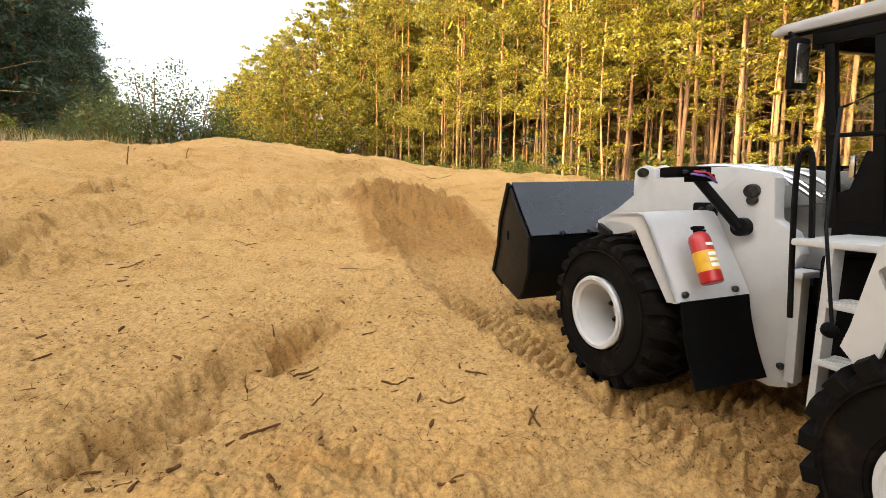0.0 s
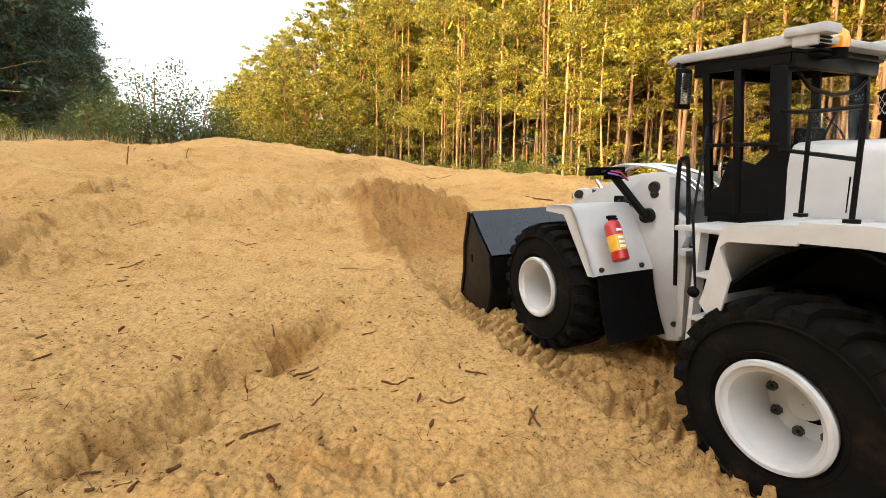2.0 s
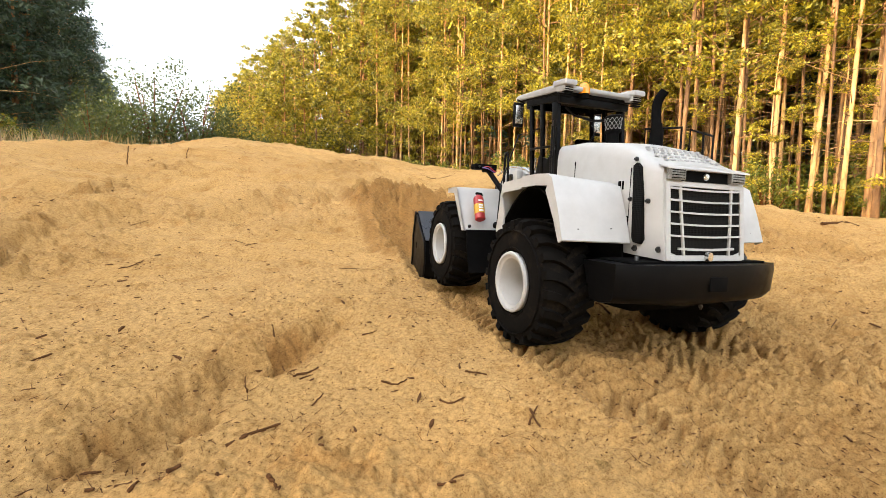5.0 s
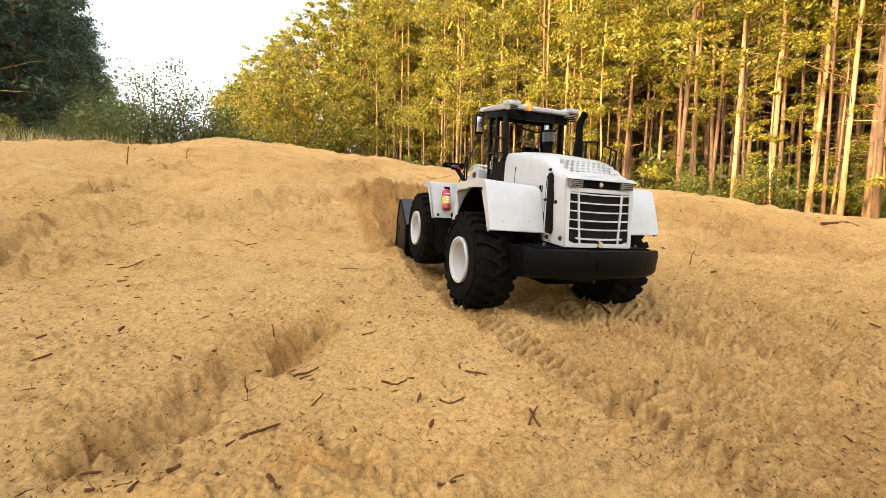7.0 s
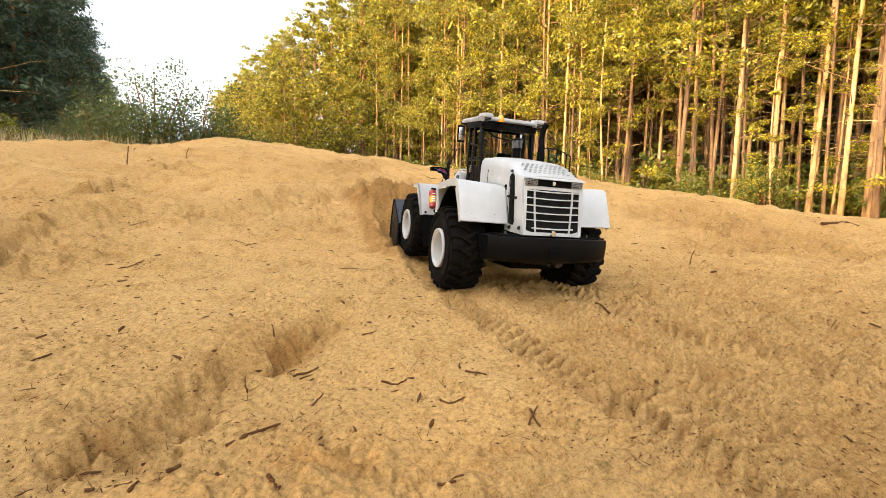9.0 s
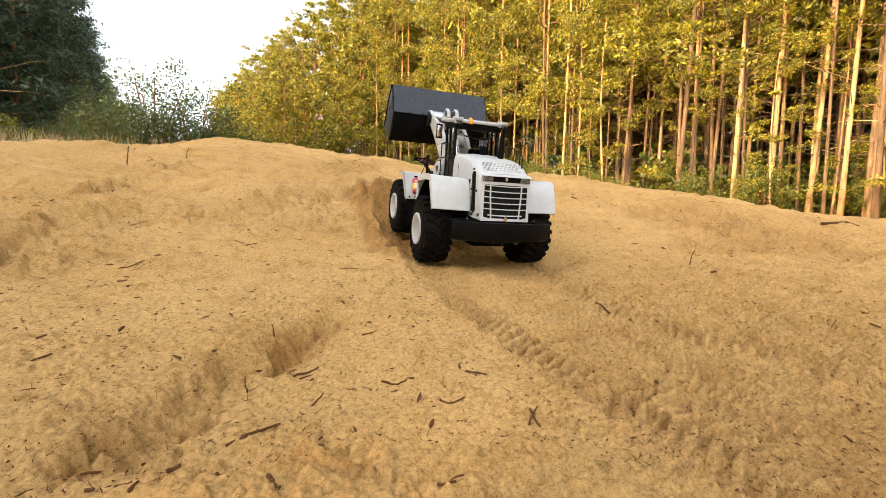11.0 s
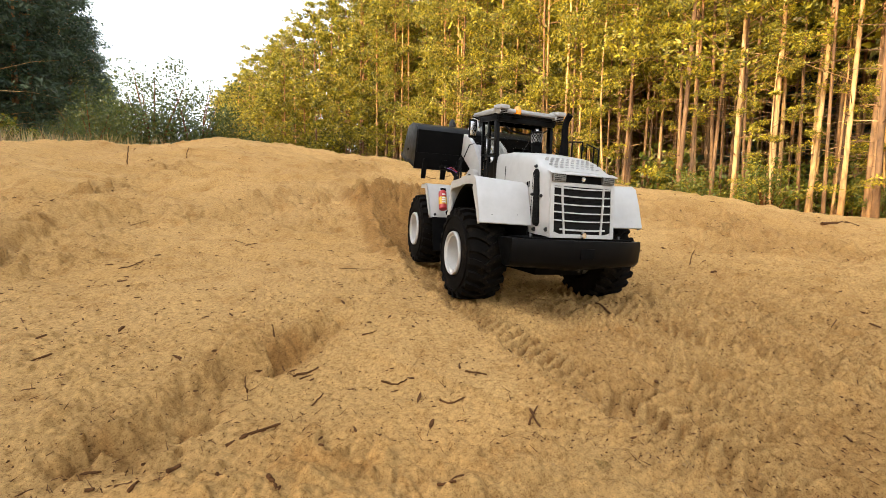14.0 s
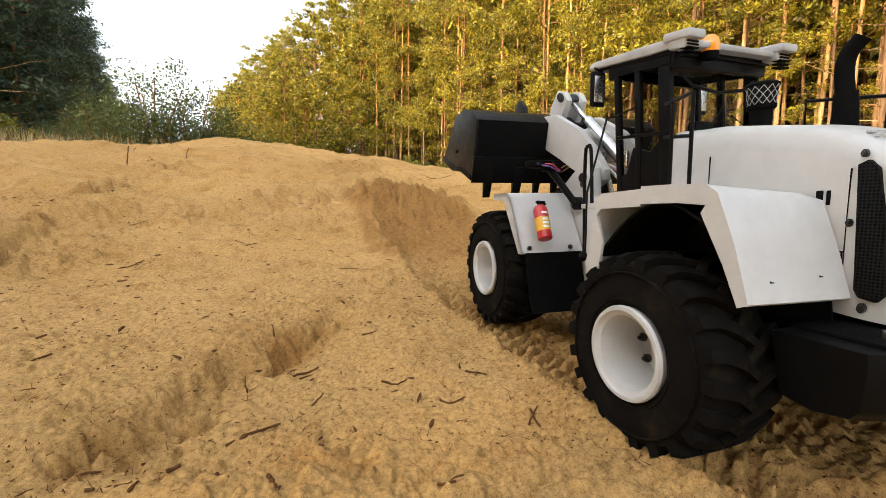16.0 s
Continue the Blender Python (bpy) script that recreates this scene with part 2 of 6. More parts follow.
    z = z + 0.0065 * bank * (0.35 + clods(x, y, 40, 103))
    churned = smooth(0.16, 0.13, np.abs(side)) * end
    z = z + 0.0058 * churned * clods(x, y, 60, 105)
    broken = 0.45 + 0.55 * smooth(-0.25, 0.15, fractal(x * 9, y * 9, 107, 3))
    for centre, shift in ((0.098, 0.0), (-0.098, 0.4)):
        band = smooth(0.040, 0.030, np.abs(side - centre)) * end
        for half in (-1, 1):
            part_ = smooth(-0.004, 0.004, half * (side - centre))
            lug = np.sin((run * (1 + 0.02 * half) + shift * 0.01 + half * 0.55 * (side - centre) + 0.004 * half) * 2 * math.pi / 0.0145)
            z = z + band * part_ * broken * 0.0082 * (smooth(-0.4, 0.3, lug) - 0.65)
    # an older wheel track that curves off to the side
    side2, run2 = along(x, y, OLD_TRACK)
    band2 = smooth(0.055, 0.040, np.abs(side2)) * smooth(0.0, 0.1, run2)
    lug = np.sin((run2 + 0.6 * np.abs(side2)) * 2 * math.pi / 0.0135) * np.sin(side2 * 2 * math.pi / 0.021 + 1.0)
    z = z + band2 * broken * 0.0060 * (smooth(-0.3, 0.5, lug) - 0.5) - 0.003 * band2
    fresh_and_shade = np.maximum(fresh_and_shade, np.maximum(0.30 * churned * smooth(-0.2, 0.15, fractal(x * 12, y * 12, 119, 3)), 0.08 * inside))
    fresh_and_shade = np.maximum(fresh_and_shade, np.maximum(0.06 * band2, 0.16 * bank))
    # ground pitted by many earlier passes
    pitted = smooth(-0.03, -0.08, side) * smooth(-0.52, -0.40, side) * smooth(0.85, 0.62, r) * smooth(0.10, 0.2, y)
    patchy = smooth(-0.22, 0.06, fractal(x * 7, y * 7, 111, 2))
    z = z - 0.0055 * pitted * patchy * pocks(0.8 * x - 0.6 * y, 0.6 * x + 0.8 * y, 70, 113)
    z = z + 0.0026 * pitted * clods(x, y, 70, 115)
    fresh_and_shade = np.maximum(fresh_and_shade, 0.14 * pitted * smooth(0.15, -0.15, fractal(x * 5, y * 5, 117, 2)))
    # the heap that the bucket has pushed up
    hx, hy = x + 0.125, y - 1.33
    heap = np.exp(-((hx * 0.9 + hy * 0.42) / 0.165) ** 4 - ((hy * 0.9 - hx * 0.42) / 0.22) ** 2)
    z = z + heap * (0.038 + 0.034 * clods(x, y, 16, 61) + 0.030 * clods(x, y, 34, 63) + 0.012 * clods(x, y, 80, 67))
    wall = np.exp(-((side - 0.155) / 0.035) ** 2) * smooth(0.87, 1.07, run) * (1 - smooth(1.44, 1.57, run))
    z = z + wall * (0.010 + 0.020 * clods(x, y, 26, 65))
    fresh_and_shade = np.maximum(fresh_and_shade, np.maximum(0.7 * smooth(0.12, 0.45, heap), 0.6 * smooth(0.2, 0.6, wall)))
    fresh_and_shade = np.maximum(fresh_and_shade, 0.75 * churned * smooth(0.87, 1.17, run))
    return z, np.clip(fresh_and_shade, 0, 1)


PITS = [(-0.91, 1.132, 0.049, 0.162, 0.03), (-0.954, 1.528, 0.033, 0.11, 0.03), (0.903, 1.302, 0.25, 0.517, 0.03), (0.609, 1.005, 0.06, 0.131, 0.02), (-0.354, 1.274, 0.035, 0.092, 0.025), (-0.432, 2.022, 0.135, 0.343, 0.02), (-0.74, 0.786, 0.02, 0.04, 0.02), (0.712, 1.394, 0.149, 0.196, 0.015), (-0.385, 0.551, 0.018, 0.025, 0.008)]
OLD_TRACK = [(0.22, 0.204), (0.223, 0.235), (0.237, 0.285), (0.243, 0.353), (0.225, 0.428), (0.18, 0.511), (0.134, 0.573)]


def ground_sheet():
    views = np.radians(np.concatenate([np.arange(-180, -52, 4.0), np.arange(-52, 52, 0.2), np.arange(52, 180, 4.0)]))
    rings = np.concatenate([[0.02, 0.06, 0.1], np.geomspace(0.13, 1.6, 460), np.geomspace(1.606, 3.4, 150), np.geomspace(3.5, 3000, 60)])
    na, nr = len(views), len(rings)
    x, y = np.sin(views)[None, :] * rings[:, None], np.cos(views)[None, :] * rings[:, None]
    z, fresh_and_shade = sand_height(x, y)
    verts = np.stack([x, y, z], -1).reshape(-1, 3)
    i, j = np.meshgrid(np.arange(nr - 1), np.arange(na), indexing="ij")
    k = (j + 1) % na
    quads = np.stack([i * na + j, (i + 1) * na + j, (i + 1) * na + k, i * na + k], -1).reshape(-1, 4)
    mesh = bpy.data.meshes.new("ground")
    mesh.from_pydata(verts.tolist() + [(0, 0, float(z[0].mean()))], [], quads.tolist() + [(na * nr, a, (a + 1) % na) for a in range(na)])
    mesh.attributes.new("damp_and_shade", "FLOAT", "POINT").data.foreach_set("value", np.append(fresh_and_shade.ravel(), 0).astype(np.float32))
    mesh.polygons.foreach_set("use_smooth", [True] * len(mesh.polygons))
    mesh.materials.append(SAND)
    return tagged(new("ground", mesh), "pale yellow sand slope with wheel tracks and dug heap", "sand", kind="structure")


ground_sheet()


def floor_at(x, y):
    far = math.hypot(x, y) > 4
    x, y = np.array([float(x)]), np.array([float(y)])
    return float(base_height(x, y)[0]) if far else float(sand_height(x, y)[0][0])

# ---- forest ----
def mesh_of(name, verts, faces, mat, smooth_shade=False):
    mesh = bpy.data.meshes.new(name)
    mesh.from_pydata(verts, [], faces)
    mesh.materials.append(mat)
    if smooth_shade:
        mesh.polygons.foreach_set("use_smooth", [True] * len(mesh.polygons))
    return mesh


def tube(points, radii, sides=7):
    """Rings round a line of points, as verts and faces."""
    verts, faces = [], []
    for n, (p, r) in enumerate(zip(points, radii)):
        q = (Vector(points[min(n + 1, len(points) - 1)]) - Vector(points[max(n - 1, 0)])).normalized()
        a = q.orthogonal().normalized()
        b = q.cross(a)
        for s in range(sides):
            w = 2 * math.pi * s / sides
            verts.append(tuple(Vector(p) + r * (math.cos(w) * a + math.sin(w) * b)))
    for n in range(len(points) - 1):
        for s in range(sides):
            t = (s + 1) % sides
            faces.append((n * sides + s, n * sides + t, (n + 1) * sides + t, (n + 1) * sides + s))
    faces.append(tuple(range(sides))[::-1])
    faces.append(tuple((len(points) - 1) * sides + s for s in range(sides)))
    return verts, faces


def blades(rng, centres, spread, count, length, width, flat=0.6):
    """Small leaf blades scattered round centres: arrays of verts and quads."""
    n = len(centres)
    c = np.repeat(np.asarray(centres, float), count, 0)
    s = np.repeat(np.asarray(spread, float), count, 0)
    off = rng.normal(size=c.shape)
    off /= np.linalg.norm(off, axis=1, keepdims=True) + 1e-9
    off *= rng.random((len(c), 1)) ** 0.45
    off[:, 2] *= flat
    p = c + off * s[:, None]
    d = off + rng.normal(size=c.shape) * 0.6
    d /= np.linalg.norm(d, axis=1, keepdims=True) + 1e-9
    w = np.cross(d, rng.normal(size=c.shape))
    w /= np.linalg.norm(w, axis=1, keepdims=True) + 1e-9
    k = rng.uniform(0.6, 1.3, (len(c), 1))
    d, w = d * length * k, w * width * k
    verts = np.stack([p - d * 0.5, p + w * 0.5, p + d * 0.5, p - w * 0.5], 1).reshape(-1, 3)
    faces = np.arange(len(verts)).reshape(-1, 4)
    return verts.tolist(), faces.tolist()


def pine(seed, height, crown_from, girth, lean=0.0, needles=NEEDLE, density=1.0, stubs=6, label="", reach=0.16, count=34, blade=0.19, puff=1.1):
    rng = np.random.default_rng(seed)
    root = new("pine_tree")
    root.empty_display_size = 0.2
    line, rad = [], []
    sway = rng.normal(size=(2, 3)) * 0.05
    for n in range(13):
        h = n / 12
        line.append((lean * height * h + sway[0, 0] * math.sin(3 * h + sway[0, 1] * 40) * height * 0.12, sway[1, 0] * math.sin(4 * h + sway[1, 1] * 40) * height * 0.12, height * h * 0.98 - 0.15))
        rad.append(girth * (1 - 0.85 * h) * (1.35 if n == 0 else 1.0) + 0.006)
    v, f = tube(line, rad, 9)
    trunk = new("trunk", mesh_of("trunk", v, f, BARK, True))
    trunk.parent = root

    def on_trunk(h):
        k = min(max(h, 0), 0.999) * 12
        a, b = Vector(line[int(k)]), Vector(line[int(k) + 1])
        return a.lerp(b, k - int(k))

    v, f, centres, spread = [], [], [], []
    limbs = int(26 * density) + stubs
    for n in range(limbs):
        dead = n >= limbs - stubs
        h = rng.uniform(0.08, max(crown_from, 0.1)) if dead else crown_from + (1 - crown_from) * ((n + rng.random()) / (limbs - stubs)) ** 0.9
        base = on_trunk(h)
        turn = rng.uniform(0, 2 * math.pi)
        rel = (h - crown_from) / (1 - crown_from)
        long = rng.uniform(0.03, 0.07) * height if dead else height * reach * (1.15 - 0.85 * rel) * rng.uniform(0.6, 1.2)
        rise = rng.uniform(-0.1, 0.35) + (0.5 * rel if not dead else 0)
        tip = base + Vector((math.cos(turn) * long, math.sin(turn) * long, rise * long))
        mid = base.lerp(tip, 0.5) + Vector((0, 0, 0.06 * long))
        lv, lf = tube([base, mid, tip], [0.007 + girth * 0.12, 0.005 + girth * 0.06, 0.003], 4)
        f += [tuple(i + len(v) for i in q) for q in lf]
        v += lv
        if not dead:
            for k in range(2 + int(long * 1.1)):
                s = rng.uniform(0.5, 1.08)
                q = base.lerp(tip, s) + Vector(rng.normal(size=3).tolist()) * 0.10 * long
                centres.append(tuple(q))
                spread.append(puff * rng.uniform(0.24, 0.50) * (0.8 + 0.03 * height))
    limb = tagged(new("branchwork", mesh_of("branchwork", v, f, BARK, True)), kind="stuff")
    limb.parent = root
    v, f = blades(rng, centres, spread, int(count * 2.5), blade, blade * 0.36, 0.40)
    crown = tagged(new("crown", mesh_of("crown", v, f, needles)), kind="stuff")
    crown.parent = root
    return tagged(root, label, "tree", "pines of the forest edge")


def bush(seed, size, mat, label, leaf=0.05, count=70):
    rng = np.random.default_rng(seed)
    root = new("bush")
    v, f, centres, spread = [], [], [], []
    for n in range(11):
        turn, out = rng.uniform(0, 2 * math.pi), rng.uniform(0.15, 0.75) * size
        tip = Vector((math.cos(turn) * out, math.sin(turn) * out, size * rng.uniform(0.45, 1.15)))
        lv, lf = tube([(0.02 * math.cos(turn), 0.02 * math.sin(turn), -0.1), tuple(tip * 0.5 + Vector((0, 0, 0.1 * size))), tuple(tip)], [0.014, 0.009, 0.003], 4)
        f += [tuple(i + len(v) for i in q) for q in lf]
        v += lv
        for k in range(5):
            q = tip * rng.uniform(0.35, 1.05) + Vector(rng.normal(size=3).tolist()) * 0.11 * size
            centres.append((q.x, q.y, max(q.z, 0.05)))
            spread.append(size * rng.uniform(0.10, 0.24))
    stems = tagged(new("branchwork", mesh_of("branchwork", v, f, TWIG, True)), kind="stuff")
    stems.parent = root
    v, f = blades(rng, centres, spread, count, leaf, leaf * 0.62, 0.9)
    crown = tagged(new("foliage", mesh_of("foliage", v, f, mat)), kind="stuff")
    crown.parent = root
    return tagged(root, label, "bush", "bushes along the forest edge")


AISLE = radians(34)
ALONG = Vector((-math.sin(AISLE), math.cos(AISLE), 0))
OUT = Vector((math.cos(AISLE), math.sin(AISLE), 0))


def at_bearing(az, r):
    return math.sin(radians(az)) * r, math.cos(radians(az)) * r


def edge_range(az, off=8.0):
    return off / math.sin(radians(az) + AISLE)


def stand(ob, x, y, scale=1.0, turn=0.0):
    return pose(x, y, floor_at(x, y) - 0.02, 0, 0, turn) @ Matrix.Scale(scale, 4)


def plant(kinds, rng, x, y, scale):
    k = kinds[int(rng.integers(len(kinds)))]
    c = copy_thing(k, pose(x, y, floor_at(x, y) - 0.02, 0, 0, rng.uniform(0, 360)))
    c.scale = (scale,) * 3
    return c


def joined_stand(name, label, kinds, spots):
    """Many trees of a few kinds as one object: spots are kind, x, y, scale, turn."""
    verts, faces, slots, mats, base = [], [], [], [BARK], 0
    known = {}
    for k, kind in enumerate(kinds):
        for part_ in kind.children:
            data = part_.data
            co = np.empty(len(data.vertices) * 3)
            data.vertices.foreach_get("co", co)
            if data.materials[0] not in mats:
                mats.append(data.materials[0])
            quads = np.array([tuple(p.vertices) for p in data.polygons if len(p.vertices) == 4])
            known.setdefault(k, []).append((co.reshape(-1, 3), quads, mats.index(data.materials[0])))
    for k, x, y, scale, turn in spots:
        m = np.array(pose(x, y, floor_at(x, y) - 0.02, 0, 0, turn) @ Matrix.Scale(scale, 4))
        for co, quads, slot in known[k]:
            verts.append(co @ m[:3, :3].T + m[:3, 3])
            faces.append(quads + base)
            slots.append(np.full(len(quads), slot))
            base += len(co)
    verts, faces, slots = np.concatenate(verts), np.concatenate(faces), np.concatenate(slots)
    mesh = bpy.data.meshes.new(name)
    mesh.vertices.add(len(verts))
    mesh.vertices.foreach_set("co", verts.ravel().astype(np.float32))
    mesh.loops.add(faces.size)
    mesh.loops.foreach_set("vertex_index", faces.ravel().astype(np.int32))
    mesh.polygons.add(len(faces))
    mesh.polygons.foreach_set("loop_start", np.arange(0, faces.size, 4, dtype=np.int32))
    for mt in mats:
        mesh.materials.append(mt)
    mesh.polygons.foreach_set("material_index", slots.astype(np.int32))
    mesh.update(calc_edges=True)
    return tagged(new(name, mesh), label, "forest", kind="stuff")


def forest():
    deep, behind = [], []
    rng = np.random.default_rng(5)
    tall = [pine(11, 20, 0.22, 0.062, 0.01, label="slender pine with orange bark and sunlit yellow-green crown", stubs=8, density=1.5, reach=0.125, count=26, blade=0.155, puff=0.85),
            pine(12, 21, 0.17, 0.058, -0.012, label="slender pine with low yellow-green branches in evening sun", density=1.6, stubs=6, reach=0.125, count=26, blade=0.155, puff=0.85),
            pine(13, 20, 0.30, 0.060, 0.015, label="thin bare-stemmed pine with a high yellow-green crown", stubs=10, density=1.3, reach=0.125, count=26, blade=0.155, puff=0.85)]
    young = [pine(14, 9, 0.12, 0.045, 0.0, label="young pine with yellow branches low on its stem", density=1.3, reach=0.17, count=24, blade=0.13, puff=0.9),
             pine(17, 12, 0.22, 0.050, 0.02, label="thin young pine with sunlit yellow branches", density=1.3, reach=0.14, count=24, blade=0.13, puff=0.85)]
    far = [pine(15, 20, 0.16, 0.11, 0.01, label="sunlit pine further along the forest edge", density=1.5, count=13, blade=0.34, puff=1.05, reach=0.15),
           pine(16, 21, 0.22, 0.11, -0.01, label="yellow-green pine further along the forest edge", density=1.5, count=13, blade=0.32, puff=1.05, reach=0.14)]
    stems = [pine(21, 20, 0.40, 0.062, 0.01, label="thin brown pine stem deep in the forest", density=0.8, stubs=10, count=3, blade=0.62, puff=1.3, reach=0.13),
             pine(22, 21, 0.32, 0.070, -0.01, label="brown pine stem in the forest shade", density=0.8, stubs=10, count=3, blade=0.62, puff=1.3, reach=0.13),
             pine(23, 19, 0.28, 0.052, 0.015, label="thin leaning pine in the forest shade", density=0.8, stubs=12, count=3, blade=0.62, puff=1.3, reach=0.13),
             pine(24, 13, 0.06, 0.080, 0.0, label="low dense pine deep in the forest", density=1.3, stubs=2, count=3, blade=0.75, puff=1.9, reach=0.2)]
    EDGE = 14.0
    # stems that stand out at the edge: bearing, extra distance, thickness
    for az, off, thick in ((27.8, 0.0, 1.6), (29.8, 0.9, 1.2), (22.3, 0.5, 1.0), (34.4, 0.5, 0.95), (36.2, 1.8, 0.9), (17.0, 0.6, 1.0), (12.9, 0.3, 1.1), (1.4, 0.6, 1.3),
                           (-4.4, 0.3, 1.2), (-6.2, 0.8, 1.2), (-10.2, 0.3, 1.3), (-19.0, 0.3, 1.5), (44.2, 0.3, 1.1), (41.0, 0.9, 0.9), (24.6, 2.0, 0.9), (20.2, 1.6, 0.9), (39.0, 2.2, 1.0)):
        x, y = at_bearing(az, edge_range(az, EDGE + off))
        c = copy_thing(tall[2], pose(x, y, floor_at(x, y) - 0.02, 0, 0, rng.uniform(0, 360)))
        c.scale = (0.72 * thick, 0.72 * thick, 1.0 + rng.uniform(-0.05, 0.1))
    s = 0.0
    while s < 130:
        rows = 14 if s < 45 else 5
        for row in range(rows):
            if rng.random() < 0.12:
                continue
            p = OUT * (EDGE + 0.5 + row * rng.uniform(1.1, 1.6) + rng.uniform(-0.5, 0.5)) + ALONG * (s + rng.uniform(-0.8, 0.8))
            scale = rng.uniform(0.85, 1.06) * (1 + max(0, s - 40) * 0.004)
            if row > (2 if s > 28 else 1):
                deep.append((3 if row > 9 and rng.random() < 0.6 else int(rng.integers(3)), p.x, p.y, scale, rng.uniform(0, 360)))
            else:
                plant(far if s > 28 else tall, rng, p.x, p.y, scale)
        if s < 60 and rng.random() < 0.6:
            p = OUT * (EDGE - 0.2 + rng.uniform(-0.6, 2.5)) + ALONG * (s + rng.uniform(-0.8, 0.8))
            plant(young, rng, p.x, p.y, rng.uniform(0.5, 1.0))
        s += 0.8 + max(0, s) * 0.03
    # a last row of low dense trees that closes the stand
    s = -6.0
    while s < 70:
        for row in range(2):
            p = OUT * (EDGE + 20 + 3 * row + rng.uniform(-1, 1)) + ALONG * (s + rng.uniform(-1, 1))
            deep.append((3, p.x, p.y, rng.uniform(0.8, 1.2), rng.uniform(0, 360)))
        s += 2.4
    # far side of the aisle, in shade, and added trees on round the clearing
    dark = [pine(31, 15, 0.10, 0.12, 0.0, NEEDLE_SHADED, 1.6, 2, "dark shaded conifer on the far side of the clearing", 0.17, 26, 0.22, 1.6),
            pine(32, 14, 0.16, 0.12, 0.0, NEEDLE_SHADED, 1.5, 2, "tall dark pine standing in shade", 0.19, 26, 0.22, 1.6)]
    coarse = [pine(33, 15, 0.10, 0.12, 0.0, NEEDLE_SHADED, 1.6, 2, "dark conifer in the wood round the clearing", 0.17, 2, 0.72, 1.9),
              pine(34, 14, 0.16, 0.12, 0.0, NEEDLE_SHADED, 1.5, 2, "dark pine in the wood round the clearing", 0.19, 2, 0.72, 1.9)]
    s = 26.0
    while s < 95:
        for row in range(3):
            p = OUT * (-5.3 - row * 2.4 + rng.uniform(-0.6, 0.6)) + ALONG * (s + rng.uniform(-1, 1))
            plant(dark, rng, p.x, p.y, rng.uniform(0.85, 1.1) * (1 + (s - 26) * 0.005))
        for row in range(3, 7):
            p = OUT * (-5.3 - row * 2.4 + rng.uniform(-0.6, 0.6)) + ALONG * (s + rng.uniform(-1, 1))
            behind.append((int(rng.integers(2)), p.x, p.y, rng.uniform(0.9, 1.1) * (1 + (s - 26) * 0.005), rng.uniform(0, 360)))
        s += 2.0 + (s - 26) * 0.03
    # unseen ring of trees, added to hold back low sky light
    for az in np.arange(-98, -50, 5.0):
        for row in range(2):
            x, y = at_bearing(az + rng.uniform(-2, 2), 15 + 3 * row + rng.uniform(-1, 1))
            behind.append((int(rng.integers(2)), x, y, rng.uniform(0.45, 0.6), rng.uniform(0, 360)))
    for az in np.arange(58, 216, 6.0):
        for row in range(2):
            x, y = at_bearing(az + rng.uniform(-2, 2), 14 + 3 * row + rng.uniform(-1, 1))
            low = 0.45 if 105 < az < 210 else 1.0
            behind.append((int(rng.integers(2)), x, y, rng.uniform(0.6, 0.85) * low, rng.uniform(0, 360)))
    # unseen trees added to keep direct sun off the sand slope
    for n in range(130):
        w = rng.uniform(-6.5, 6.0)
        d = rng.uniform(7.5, 11.5)
        x, y = math.sin(radians(SUN_AZ)) * d + math.cos(radians(SUN_AZ)) * w, math.cos(radians(SUN_AZ)) * d - math.sin(radians(SUN_AZ)) * w
        behind.append((int(rng.integers(2)), x, y, rng.uniform(0.36, 0.44), rng.uniform(0, 360)))
    # undergrowth
    green = [bush(41, 1.0, LEAF, "leafy green bush at the forest edge", 0.055, 46), bush(42, 1.1, LEAF, "sunlit green bush with yellowing leaves", 0.055, 46)]
    gold = [bush(43, 0.9, LEAF_AUTUMN, "bush with orange autumn leaves", 0.055, 46)]
    wide = [bush(44, 1.1, LEAF, "green thicket far along the clearing", 0.085, 34)]
    sparse = [bush(45, 1.2, LEAF_SHADE, "small deciduous tree with thin foliage", 0.030, 150), bush(46, 1.15, LEAF_SHADE, "young green tree with an open crown", 0.030, 150)]
    s = 1.0
    while s < 100:
        for k in range(1 if s < 9 else 2 if s < 14 else 3):
            p = OUT * (EDGE - 0.8 + rng.uniform(-0.8, 2.6)) + ALONG * (s + rng.uniform(-0.5, 0.5))
            plant(wide if s > 26 else green * 2 + gold, rng, p.x, p.y, rng.uniform(0.6, 1.9 if s > 12 else 1.5) * (1 + max(0, s) * 0.006))
        s += 1.1 + max(0, s) * 0.025
    s = 16.0
    while s < 80:
        for k in range(2):
            p = OUT * rng.uniform(-5.2, -3.4) + ALONG * (s + rng.uniform(-1, 1))
            plant(wide, rng, p.x, p.y, rng.uniform(0.9, 1.8))
        s += 1.6
    for az, r, k in ((-33.4, 20, 3.2), (-32.4, 21, 2.5), (-31.0, 22, 1.5), (-29.4, 20, 3.2), (-28.4, 21, 2.2), (-27.0, 22, 1.4), (-35.4, 23, 1.0), (-25.4, 20, 1.2), (-38.5, 19, 2.0), (-37.2, 20, 1.7), (-41.5, 18, 1.2), (-44, 19, 1.0)):
        x, y = at_bearing(az, r)
        plant(sparse, rng, x, y, k)
    for k in tall + young + far + stems + dark + coarse + green + gold + wide + sparse:
        p = OUT * rng.uniform(17, 28) + ALONG * rng.uniform(4, 24)
        k.matrix_basis = pose(p.x, p.y, floor_at(p.x, p.y) - 0.02, 0, 0, 0)
    under = []
    s = -6.0
